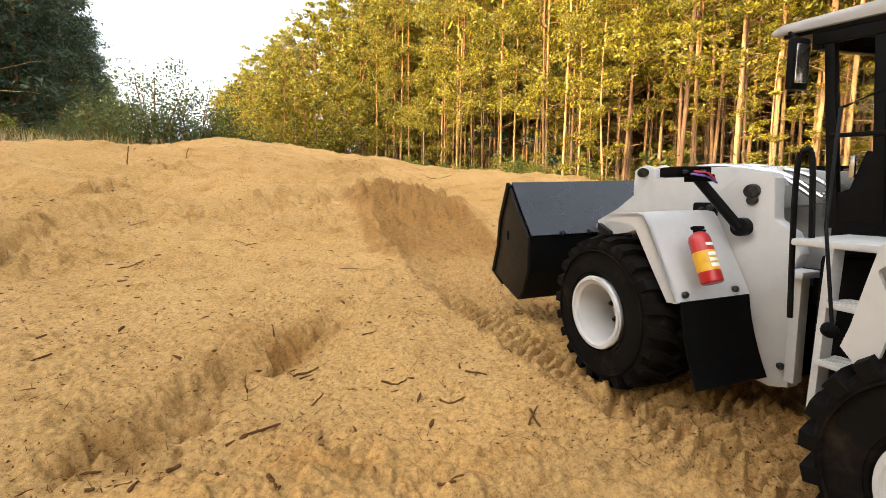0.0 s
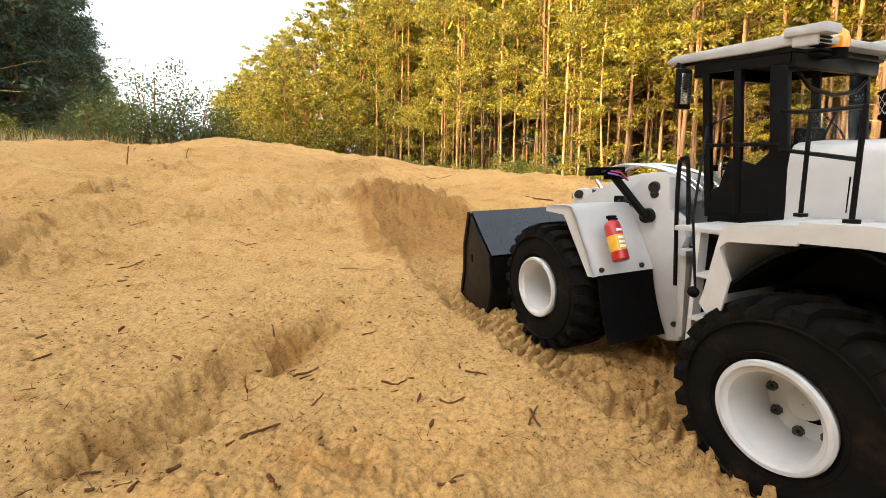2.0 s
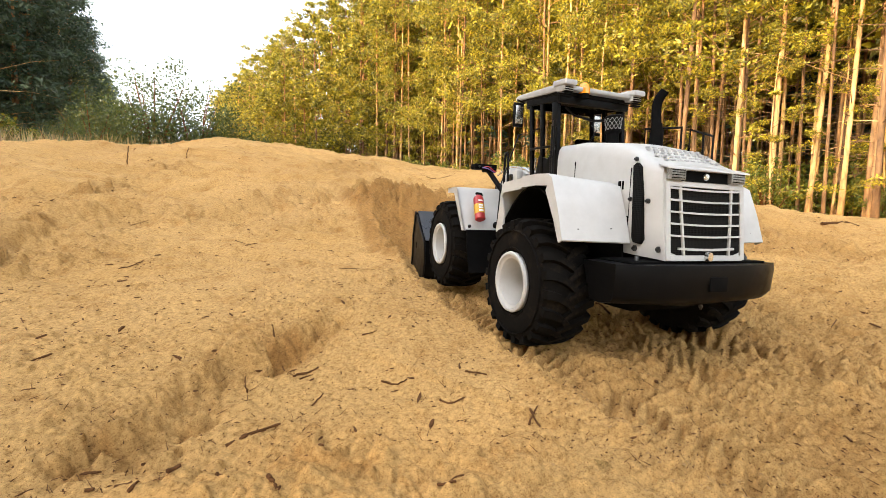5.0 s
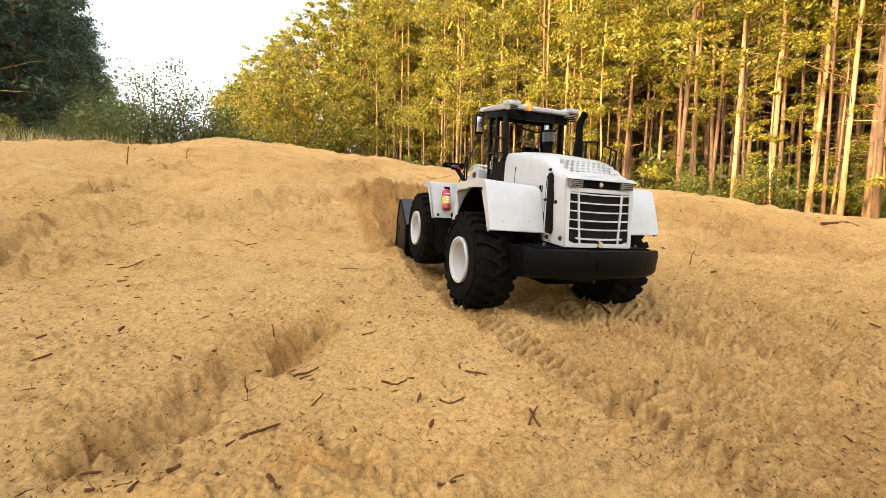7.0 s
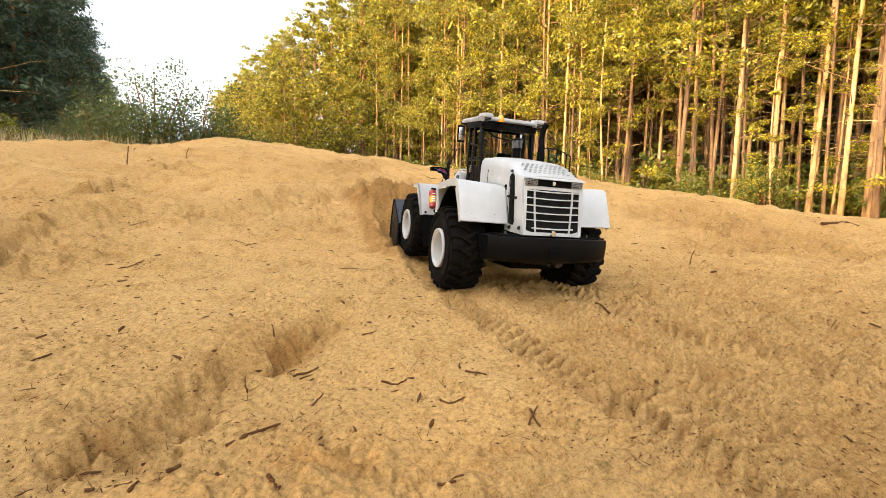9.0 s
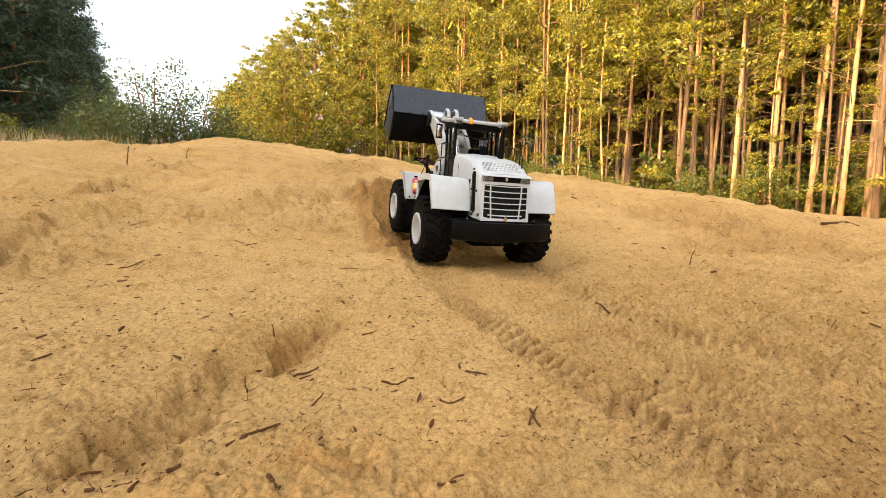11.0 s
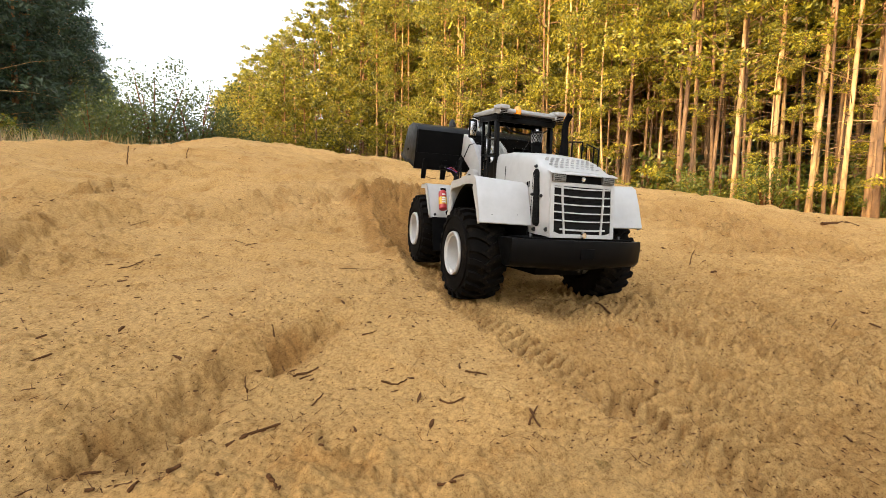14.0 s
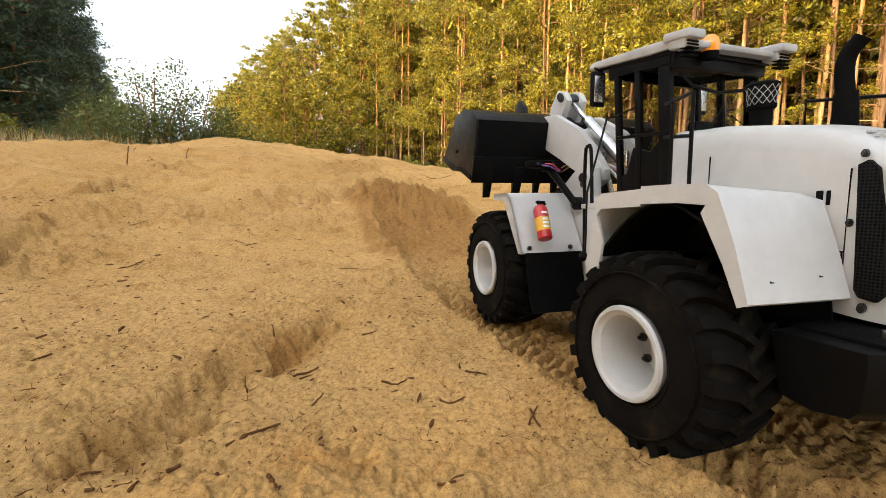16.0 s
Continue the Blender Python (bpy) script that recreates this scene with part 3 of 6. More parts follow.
    while s < 60:
        for row in range(5):
            p = OUT * (EDGE + 3 + 3.6 * row + rng.uniform(-1, 1)) + ALONG * (s + rng.uniform(-0.8, 0.8))
            under.append((0, p.x, p.y, rng.uniform(1.0, 2.6), rng.uniform(0, 360)))
        s += 1.6 + max(0, s) * 0.03
    joined_stand("forest_understorey", "shaded undergrowth between the pine stems", wide, under)
    joined_stand("forest_stand", "deep stand of brown pine stems in shade", stems, deep)
    joined_stand("forest_around", "dark trees added round the clearing for shade, mostly out of view", coarse, behind)
    # dry grass fringe behind the crest
    bm_v, bm_f = [], []
    for n in range(2600):
        az, r = rng.uniform(-47, -18), rng.uniform(9, 22)
        x, y = at_bearing(az, r)
        z, h = floor_at(x, y), rng.uniform(0.15, 0.42) * (0.6 + r / 26)
        lean, wd = rng.normal(size=2) * 0.25 * h, 0.006 + r * 0.0006
        k = len(bm_v)
        bm_v += [(x - wd, y, z), (x + wd, y, z), (x + lean[0], y + lean[1], z + h)]
        bm_f.append((k, k + 1, k + 2))
    tagged(new("dry_grass", mesh_of("dry_grass", bm_v, bm_f, DRY_GRASS)), "fringe of tall dry yellow grass", "grass", kind="stuff")


forest()

# ---- wheel loader: x ahead, y to its left, z up, origin on the rear axle ----
def paint(name, a, b_, rough, coat, dust=(0.42, 0.31, 0.18), dust_amount=0.35, spec=0.5):
    """Painted part with fine dust and scuffs."""
    m, nt, b = material(name, rough, 0.0, coat)
    b.inputs["Specular IOR Level"].default_value = spec
    n = noise_node(nt, 60, 6)
    base = ramp(nt, n.outputs[0], [(0.3, a), (0.7, b_)])
    d = noise_node(nt, 38, 8, 0.75)
    dr = ramp(nt, d.outputs[0], [(0.52, (0, 0, 0)), (0.85, (dust_amount,) * 3)])
    nt.links.new(mix(nt, dr.outputs[0], base.outputs[0], dust), b.inputs["Base Color"])
    rr = ramp(nt, d.outputs[0], [(0.4, (rough,) * 3), (0.8, (min(rough + 0.3, 1),) * 3)])
    nt.links.new(rr.outputs[0], b.inputs["Roughness"])
    return m


def glass_material():
    m, nt, b = material("tinted_glass", 0.03)
    b.inputs["Base Color"].default_value = (0.80, 0.80, 0.78, 1)
    b.inputs["Transmission Weight"].default_value = 1.0
    b.inputs["IOR"].default_value = 1.06
    return m


WHITE = paint("white_paint", (0.45, 0.445, 0.425), (0.51, 0.505, 0.485), 0.40, 0.10, dust_amount=0.12)
BLACK = paint("black_paint", (0.004, 0.004, 0.0045), (0.006, 0.006, 0.006), 0.30, 0.0, dust_amount=0.01, spec=0.07)
MATT_BLACK = paint("black_plastic", (0.004, 0.004, 0.004), (0.006, 0.006, 0.006), 0.55, 0.0, dust_amount=0.01, spec=0.02)
BUCKET_STEEL = paint("dark_bucket_steel", (0.006, 0.0055, 0.005), (0.012, 0.011, 0.010), 0.35, 0.0, (0.30, 0.17, 0.08), 0.10, spec=0.2)
# blue tint paints the sky's reflection onto the dark guard
GUARD_STEEL = paint("sky_tinted_steel", (0.010, 0.0115, 0.014), (0.019, 0.0215, 0.026), 0.25, 0.0, dust_amount=0.06, spec=0.6)
RUBBER = paint("tyre_rubber", (0.005, 0.0045, 0.004), (0.008, 0.007, 0.006), 0.8, 0.0, (0.26, 0.17, 0.09), 0.14, 0.05)
STEEL = two_tone("bright_steel", (0.55, 0.54, 0.52), (0.75, 0.74, 0.72), 80, 0.25, 1.0)
ROOF_GREY = paint("pale_grey_paint", (0.36, 0.36, 0.355), (0.44, 0.44, 0.43), 0.4, 0.1, dust_amount=0.2)
BOLT = two_tone("dark_bolt", (0.03, 0.03, 0.03), (0.07, 0.07, 0.07), 300, 0.35, 0.9)
RED = paint("red_paint", (0.36, 0.008, 0.008), (0.46, 0.012, 0.010), 0.3, 0.2, dust_amount=0.06)
YELLOW = two_tone("yellow_label", (0.58, 0.30, 0.015), (0.66, 0.38, 0.025), 200, 0.4)
PALE = two_tone("pale_label", (0.75, 0.72, 0.62), (0.82, 0.80, 0.72), 200, 0.4)
AMBER = two_tone("amber_lens", (0.85, 0.25, 0.01), (0.95, 0.34, 0.02), 100, 0.15, coat=0.5)
LENS = two_tone("grey_lamp_lens", (0.10, 0.10, 0.10), (0.22, 0.22, 0.21), 300, 0.2, coat=0.6)
WIRE_RED = two_tone("red_wire", (0.40, 0.02, 0.03), (0.55, 0.03, 0.05), 200, 0.4)
WIRE_BLUE = two_tone("violet_wire", (0.10, 0.05, 0.25), (0.16, 0.08, 0.36), 200, 0.4)
GLASS = glass_material()


# drawing measures of the loader and the true ones they stand for: along, across, up
FITS = {
    "rear": (((-0.120, -0.117), (-0.107, -0.106), (-0.0945, -0.0965), (-0.0705, -0.0745), (-0.0595, -0.067), (-0.043, -0.055), (0.0, -0.002), (0.041, 0.0475), (0.1265, 0.1385)),
             ((0.0, 0.0), (0.0565, 0.0485), (0.097, 0.0895), (0.131, 0.1175), (0.140, 0.1265)),
             ((-0.020, -0.022), (0.0, -0.001), (0.0365, 0.0335), (0.045, 0.044), (0.100, 0.0995), (0.1165, 0.113), (0.140, 0.140), (0.190, 0.195), (0.212, 0.2155))),
    "front": (((0.0906, 0.105), (0.1265, 0.142), (0.1812, 0.2099), (0.246, 0.312), (0.310, 0.390)),
              ((0.0, 0.0), (0.0565, 0.049), (0.072, 0.0625), (0.104, 0.1055), (0.1115, 0.1136), (0.119, 0.1245), (0.125, 0.131)),
              ((-0.030, -0.024), (0.0163, 0.0213), (0.0455, 0.0475), (0.083, 0.0884), (0.0905, 0.0985), (0.1175, 0.126), (0.130, 0.139))),
}


def between(v, pairs):
    (a, b), (c, d) = pairs[:2] if v < pairs[1][0] else next(((p, q) for p, q in zip(pairs[:-1], pairs[1:]) if v <= q[0]), pairs[-2:])
    return b + (v - a) * (d - b) / (c - a)


def fitted(p, zone):
    """A point of the loader's drawing at its true place on the loader."""
    if zone not in FITS and zone != "bucket":
        return Vector(p)
    if zone == "bucket":
        q, k = fitted(p, "front"), fitted(KNUCKLE, "front")
        return Vector((k.x + 1.12 * (q.x - k.x), q.y * 0.94, k.z + 1.36 * (q.z - k.z)))
    along_, across, up = FITS[zone]
    x, z = between(p[0], along_), between(p[2], up)
    if zone == "rear" and x > 0.03:
        z += 0.12 * (x - 0.03) * min(max((p[2] - 0.10) / 0.09, 0), 1)
    return Vector((x, math.copysign(between(abs(p[1]), across), p[1]), z))


def part(name, bm, mat, parent=None, label="", origin=(0, 0, 0), smooth_angle=40, zone=None):
    mesh = bpy.data.meshes.new(name)
    zone = zone or (parent.get("zone", "") if parent is not None else "")
    o = fitted(origin, zone) if any(origin) else Vector(origin)
    bmesh.ops.recalc_face_normals(bm, faces=bm.faces)
    for v in bm.verts:
        v.co = fitted(v.co, zone) - o
    for e in bm.edges:
        e.smooth = len(e.link_faces) == 2 and e.calc_face_angle(0) < radians(smooth_angle)
    for f in bm.faces:
        f.smooth = True
    bm.to_mesh(mesh)
    bm.free()
    mesh.materials.append(mat)
    ob = new(name, mesh)
    if parent is not None:
        ob.parent = parent
        base = Vector(parent.get("origin", (0, 0, 0)))
    else:
        base = Vector((0, 0, 0))
    ob["origin"] = tuple(o)
    ob["zone"] = zone
    ob.location = o - base
    if label:
        ob["label"] = label
    return ob


def add(bm, other):
    mesh = bpy.data.meshes.new("tmp")
    other.to_mesh(mesh)
    other.free()
    bm.from_mesh(mesh)
    bpy.data.meshes.remove(mesh)
    return bm


def bevelled(bm, width, segments=2):
    if width:
        edges = [e for e in bm.edges if len(e.link_faces) == 2 and e.calc_face_angle(0) > radians(30)]
        bmesh.ops.bevel(bm, geom=edges, offset=width, segments=segments, affect="EDGES", profile=0.6)
    return bm


def block(lo, hi, bevel=0.001, turn=None):
    bm = bmesh.new()
    bmesh.ops.create_cube(bm, size=1)
    mid = (Vector(lo) + Vector(hi)) / 2
    for v in bm.verts:
        v.co = Vector((v.co.x * (hi[0] - lo[0]), v.co.y * (hi[1] - lo[1]), v.co.z * (hi[2] - lo[2])))
    bevelled(bm, bevel)
    m = Matrix.Translation(mid) @ (turn.to_4x4() if turn else Matrix())
    bm.transform(m)
    return bm


def plate(profile, y0, y1, bevel=0.0008):
    """A side profile of (x, z) points between two widths."""
    bm = bmesh.new()
    a = [bm.verts.new((x, y0, z)) for x, z in profile]
    b = [bm.verts.new((x, y1, z)) for x, z in profile]
    bm.faces.new(a)
    bm.faces.new(b[::-1])
    for n in range(len(a)):
        k = (n + 1) % len(a)
        bm.faces.new((a[n], b[n], b[k], a[k]))
    bmesh.ops.recalc_face_normals(bm, faces=bm.faces)
    return bevelled(bm, bevel)


def sheet(points, thick, bevel=0.0):
    """A bent sheet: rows of points of equal length, thickened along its normals."""
    bm = bmesh.new()
    grid = [[bm.verts.new(p) for p in row] for row in points]
    for r in range(len(grid) - 1):
        for c in range(len(grid[0]) - 1):
            bm.faces.new((grid[r][c], grid[r][c + 1], grid[r + 1][c + 1], grid[r + 1][c]))
    bmesh.ops.recalc_face_normals(bm, faces=bm.faces)
    bmesh.ops.solidify(bm, geom=bm.faces[:], thickness=thick)
    return bevelled(bm, bevel)


def rod(points, radius, sides=8):
    bm = bmesh.new()
    v, f = tube([Vector(p) for p in points], [radius] * len(points), sides)
    vs = [bm.verts.new(p) for p in v]
    for q in f:
        bm.faces.new([vs[i] for i in q])
    return bm


def turned(profile, centre, axis="y", sides=40, sign=1, caps=True):
    """A lathe body: (radius, along) points round an axis through centre."""
    bm = bmesh.new()
    rings = []
    for r, a in profile:
        ring = []
        for s in range(sides):
            w = 2 * math.pi * s / sides
            c, d = r * math.cos(w), r * math.sin(w)
            p = {"y": (c, a * sign, d), "x": (a * sign, c, d), "z": (c, d, a * sign)}[axis]
            ring.append(bm.verts.new(Vector(p) + Vector(centre)))
        rings.append(ring)
    for u, v in zip(rings[:-1], rings[1:]):
        for s in range(sides):
            t = (s + 1) % sides
            bm.faces.new((u[s], u[t], v[t], v[s]))
    for ring in (rings[0], rings[-1]) if caps else ():
        if ring and (ring[0].co - ring[1].co).length > 1e-7:
            bm.faces.new(ring)
    bmesh.ops.recalc_face_normals(bm, faces=bm.faces)
    return bm


def rounded(points, steps=4):
    """A smooth line through corner points (Catmull-Rom)."""
    p = [Vector(q) for q in points]
    p = [p[0] * 2 - p[1]] + p + [p[-1] * 2 - p[-2]]
    out = []
    for n in range(1, len(p) - 2):
        for k in range(steps):
            t = k / steps
            a, b, c, d = p[n - 1:n + 3]
            out.append(0.5 * ((2 * b) + (c - a) * t + (2 * a - 5 * b + 4 * c - d) * t * t + (3 * b - a - 3 * c + d) * t ** 3))
    out.append(p[-2])
    return out


HINGE = (0.0906, 0.0, 0.02)
LIFT = (0.130, 0.0, 0.105)
KNUCKLE = (0.246, 0.0, 0.028)


def bolts(parent, spots, axis="y", size=0.0021, sign=1):
    for s in spots:
        part("bolt", turned([(0, 0.0026), (size * 0.55, 0.0026), (size * 0.62, 0.0012), (size, 0.001), (size, -0.001), (0, -0.001)], s, axis, 10, sign), BOLT, parent, smooth_angle=30)


def tyre_mesh(radius, rim, width, sign):
    """Tyre round the y axis, outer face at y = 0 (outwards is sign)."""
    w = width
    prof = [(rim + 0.001, -0.004), (rim + 0.004, -0.0005), (rim + 0.010, 0.0005), (radius * 0.86, -0.0022), (radius * 0.905, -0.006), (radius * 0.925, -0.012),
            (radius * 0.93, -w * 0.5), (radius * 0.925, -w + 0.012), (radius * 0.905, -w + 0.006), (radius * 0.86, -w + 0.002), (rim + 0.006, -w), (rim + 0.001, -w + 0.004)]
    bm = turned(prof + prof[:1], (0, 0, 0), "y", 56, sign, False)
    for r in (rim + 0.006, radius * 0.80):
        add(bm, turned([(r - 0.0006, -0.001), (r - 0.0003, 0.0006), (r + 0.0003, 0.0006), (r + 0.0006, -0.001)], (0, 0, 0), "y", 56, sign, False))
    return bm


def lug_mesh(radius, width, sign, side):
    """One tread lug at angle 0; side 0 starts at the outer shoulder, side 1 at the inner."""
    bm = bmesh.new()
    w, rows = width, []
    for k in range(5):
        t = k / 4
        y = -(0.0012 + t * (w * 0.56)) if side == 0 else -(w - 0.0012 - t * (w * 0.56))
        half = 0.062 - 0.012 * t
        turn = 0.25 * t * t
        top = radius * (0.955 if k == 0 else 0.993 if k == 1 else 1.0)
        low = radius * (0.83 if k == 0 else 0.91)
        rows.append([(rr * math.cos(turn + c * half * q), y * sign, rr * math.sin(turn + c * half * q)) for rr, c, q in ((low, -1, 1.15), (top, -1, 1.0), (top, 1, 1.0), (low, 1, 1.15))])
    vs = [[bm.verts.new(p) for p in row] for row in rows]
    for u, v in zip(vs[:-1], vs[1:]):
        for c in range(4):
            bm.faces.new((u[c], u[(c + 1) % 4], v[(c + 1) % 4], v[c]))
    bm.faces.new(vs[0])
    bm.faces.new(vs[-1][::-1])
    return bevelled(bm, 0.0006, 1)


def wheel(parent, x, y, z, radius, rim, width, sign):
    """A rim dish as the wheel, its tyre and its bolts as parts of it."""
    depth = width * 0.60
    dish = [(rim + 0.0012, -0.003), (rim + 0.0022, 0.0004), (rim + 0.0014, 0.0022), (rim - 0.0008, 0.0024), (rim - 0.0016, 0.0004), (rim * 0.89, -0.0002), (rim * 0.845, -0.0004), (rim * 0.82, -0.0030), (rim * 0.80, -depth * 0.75),
            (rim * 0.74, -depth), (rim * 0.34, -depth - 0.001), (rim * 0.32, -depth + 0.003), (rim * 0.24, -depth + 0.004), (0.0005, -depth + 0.004)]
    w = part("wheel", turned([(r, a * 1.0) for r, a in dish] + [(0.0004, -width + 0.01), (rim, -width + 0.008), (rim + 0.0012, -0.003)], (0, 0, 0), "y", 48, sign, False), WHITE, parent, "white dished steel wheel", zone="own")
    w.location = (x, y * 1.0, z)
    w["origin"] = (0, 0, 0)
    t = part("tyre", tyre_mesh(radius, rim, width, sign), RUBBER, w, "black rubber tyre with deep chevron lugs", smooth_angle=35)
    t.location = (0, 0, 0)
    for row in (0, 1):
        first = None
        for n in range(22):
            if first is None:
                g = first = part("tread_lug", lug_mesh(radius, width, sign, row), RUBBER, w, smooth_angle=30)
            else:
                g = new("tread_lug", first.data)
                g.parent = w
            g.matrix_basis = pose(0, 0, 0, 0, -360 * (n + 0.5 * row) / 22, 0)
    for n in range(8):
        a = 2 * math.pi * n / 8
        b = part("wheel_bolt", turned([(0, 0.0042), (0.0014, 0.0042), (0.0017, 0.0018), (0.0029, 0.0015), (0.0029, -0.001), (0, -0.001)], (0, 0, 0), "y", 8, sign), BOLT, w, smooth_angle=30)
        b.location = (rim * 0.66 * math.cos(a), (-depth) * sign, rim * 0.66 * math.sin(a))
    return w


def hood_section(x):
    """Half width, bottom and top of the engine hood at x."""
    xs = [-0.101, -0.092, -0.064, -0.03, 0.01, 0.041]
    return np.interp(x, xs, [0.0525, 0.054, 0.0575, 0.057, 0.0555, 0.054]), np.interp(x, xs, [0.033, 0.034, 0.036, 0.038, 0.040, 0.042]), np.interp(x, xs, [0.106, 0.109, 0.122, 0.133, 0.1395, 0.1405])


def hood(parent):
    bm = bmesh.new()
    rings = []
    for n in range(19):
        t = n / 18
        ring = []
        for s in (1, -1):
            pts = []
            for zf in (0.0, 0.25, 0.5, 0.75, 0.88, 0.95, 0.985, 1.0):
                lean = -0.101 + 0.009 * zf
                x = 0.041 + (lean - 0.041) * t
                w, zb, zt = hood_section(x)
                inset = {0.0: 0.0015, 0.25: 0.0003, 0.5: 0, 0.75: 0.0004, 0.88: 0.0012, 0.95: 0.0028, 0.985: 0.006, 1.0: 0.012}[zf]
                pts.append((x, s * (w - inset), zb + (zt - zb) * zf))
            for yf in (0.5, 0.2):
                x = 0.041 + (-0.092 - 0.041) * t
                w, zb, zt = hood_section(x)
                pts.append((x, s * (w - 0.012) * yf, zt + 0.0022 * (1 - yf)))
            ring += pts if s == 1 else pts[::-1]
        rings.append([bm.verts.new(p) for p in ring])
    for u, v in zip(rings[:-1], rings[1:]):
        for k in range(len(u)):
            j = (k + 1) % len(u)
            bm.faces.new((u[k], u[j], v[j], v[k]))
    bm.faces.new(rings[0])
    bm.faces.new(rings[-1][::-1])
    body = part("engine_hood", bm, WHITE, parent, smooth_angle=38)
    for s in (1, -1):
        # mesh-covered side strip
        prof = [(-0.0615, 0.1105), (-0.0675, 0.113), (-0.0725, 0.108), (-0.0765, 0.085), (-0.0785, 0.062), (-0.0795, 0.047), (-0.0765, 0.0435), (-0.0685, 0.0445), (-0.0655, 0.048), (-0.0638, 0.075)]
        y = s * 0.0572
        part("side_vent", plate(prof, y - s * 0.003, y + s * 0.0012, 0.0005), VENT, parent, "black perforated side vent strip")
        bolts(parent, [(-0.064, s * 0.0565, 0.1165), (-0.0595, s * 0.0575, 0.0805), (-0.0815, s * 0.0562, 0.0785), (-0.0705, s * 0.0572, 0.0405), (-0.0945, s * 0.0540, 0.0410)], "y", 0.0021, s)
        for k in range(2):
            part("hood_slot", block((-0.0465 + k * 0.0042, s * 0.0572 - 0.002, 0.089), (-0.0438 + k * 0.0042, s * 0.0572 + 0.0004, 0.0965), 0.0006), MATT_BLACK, parent)
        for lo, hi in (((-0.0576, 0.052), (-0.0571, 0.1085)), ((-0.0570, 0.0655), (-0.037, 0.0663)), ((-0.0565, 0.050), (-0.0557, 0.066)), ((0.0129, 0.1), (0.0133, 0.1225))):
            w = hood_section((lo[0] + hi[0]) / 2)[0]
            part("panel_seam", block((lo[0], s * w - 0.002, lo[1]), (hi[0], s * w + 0.00025, hi[1]), 0), MATT_BLACK, parent)
    # rear grille on the sloping end
    def rear(y, z, out=0.0):
        t = (z - 0.033) / 0.075
        return Vector((-0.101 + 0.009 * t - out, y, z))

    def bar(name, pts, wide, mat, out=0.0018, deep=0.004, label=""):
        bm = bmesh.new()
        rows = []
        for n, (y, z) in enumerate(pts):
            a = Vector(pts[min(n + 1, len(pts) - 1)]) - Vector(pts[max(n - 1, 0)])
            a = Vector((-a.y, a.x)).normalized() * wide / 2
            rows.append([rear(y + a.x, z + a.y, out), rear(y - a.x, z - a.y, out), rear(y - a.x, z - a.y, out - deep), rear(y + a.x, z + a.y, out - deep)])
        vs = [[bm.verts.new(p) for p in r] for r in rows]
        for u, v in zip(vs[:-1], vs[1:]):
            for k in range(4):
                bm.faces.new((u[k], u[(k + 1) % 4], v[(k + 1) % 4], v[k]))
        bm.faces.new(vs[0])
        bm.faces.new(vs[-1][::-1])
        return part(name, bevelled(bm, 0.0004, 1), mat, parent, label)

    bm = bmesh.new()
    ring = [(-0.047, 0.040), (-0.030, 0.036), (0.030, 0.036), (0.047, 0.040), (0.046, 0.0905), (-0.046, 0.0905)]
    a = [bm.verts.new(rear(y, z, 0.0006)) for y, z in ring]
    b = [bm.verts.new(rear(y, z, -0.003)) for y, z in ring]
    bm.faces.new(a)
    bm.faces.new(b[::-1])
    for k in range(6):
        j = (k + 1) % 6
        bm.faces.new((a[k], b[k], b[j], a[j]))
    part("grille_mesh", bm, VENT, parent, "black radiator mesh behind the grille bars")
    for s in (1, -1):
        bar("grille_upright", [(s * 0.0335, 0.092), (s * 0.0325, 0.07), (s * 0.0295, 0.037)], 0.0024, WHITE, 0.0026)
        bar("grille_post", [(s * 0.0485, 0.094), (s * 0.0485, 0.034)], 0.0052, WHITE, 0.0020)
        part("rear_lamp", plate([(0, 0), (0, 0.01), (0.004, 0.0105), (0.004, 0.0)], 0, 0.0165, 0.0006), LENS, parent, "dark rear lamp lens", zone="own").matrix_basis = Matrix.Translation(fitted((-0.0985, s * 0.0395, 0.0955), "rear") - Vector((0, 0.00825, 0)))
        for k in range(4):
            part("lamp_louvre", block((-0.0992, s * 0.0395 - 0.0078, 0.0968 + k * 0.0023), (-0.098, s * 0.0395 + 0.0078, 0.0975 + k * 0.0023), 0.0002), MATT_BLACK, parent)
    for k in range(6):
        z = 0.0425 + k * 0.0094
        half = 0.0465 if 0 < k else 0.036
        bar("grille_slat", [(y, z - 0.0012 * math.cos(y / 0.047 * 1.5)) for y in np.linspace(-half, half, 9)], 0.0015, WHITE, 0.0030)
    bar("grille_top_rail", [(-0.047, 0.0925), (0.047, 0.0925)], 0.0035, WHITE, 0.0022)
    bar("grille_bottom_rail", [(-0.046, 0.0355), (0.046, 0.0355)], 0.0042, WHITE, 0.0022)
    bar("lamp_panel", [(-0.0305, 0.1), (0.0305, 0.1)], 0.0095, MATT_BLACK, 0.0008)
    part("round_badge", turned([(0, 0.0024), (0.0026, 0.0022), (0.0034, 0.001), (0.0034, -0.001), (0, -0.001)], (-0.0936, 0, 0.1), "x", 20, -1), STEEL, parent, "plain round metal badge")
    part("tow_eye", turned([(0.0012, 0.003), (0.0034, 0.003), (0.0036, -0.002), (0.0012, -0.002)], (-0.1045, 0, 0.0365), "x", 16, -1), STEEL, parent)
    # lip over the grille
    part("hood_lip", plate([(-0.088, 0.1105), (-0.0995, 0.1062), (-0.0998, 0.1046), (-0.088, 0.1085)], -0.0535, 0.0535, 0.0006), WHITE, parent)
    # perforated top panel: raised studs in rows
    bm = bmesh.new()
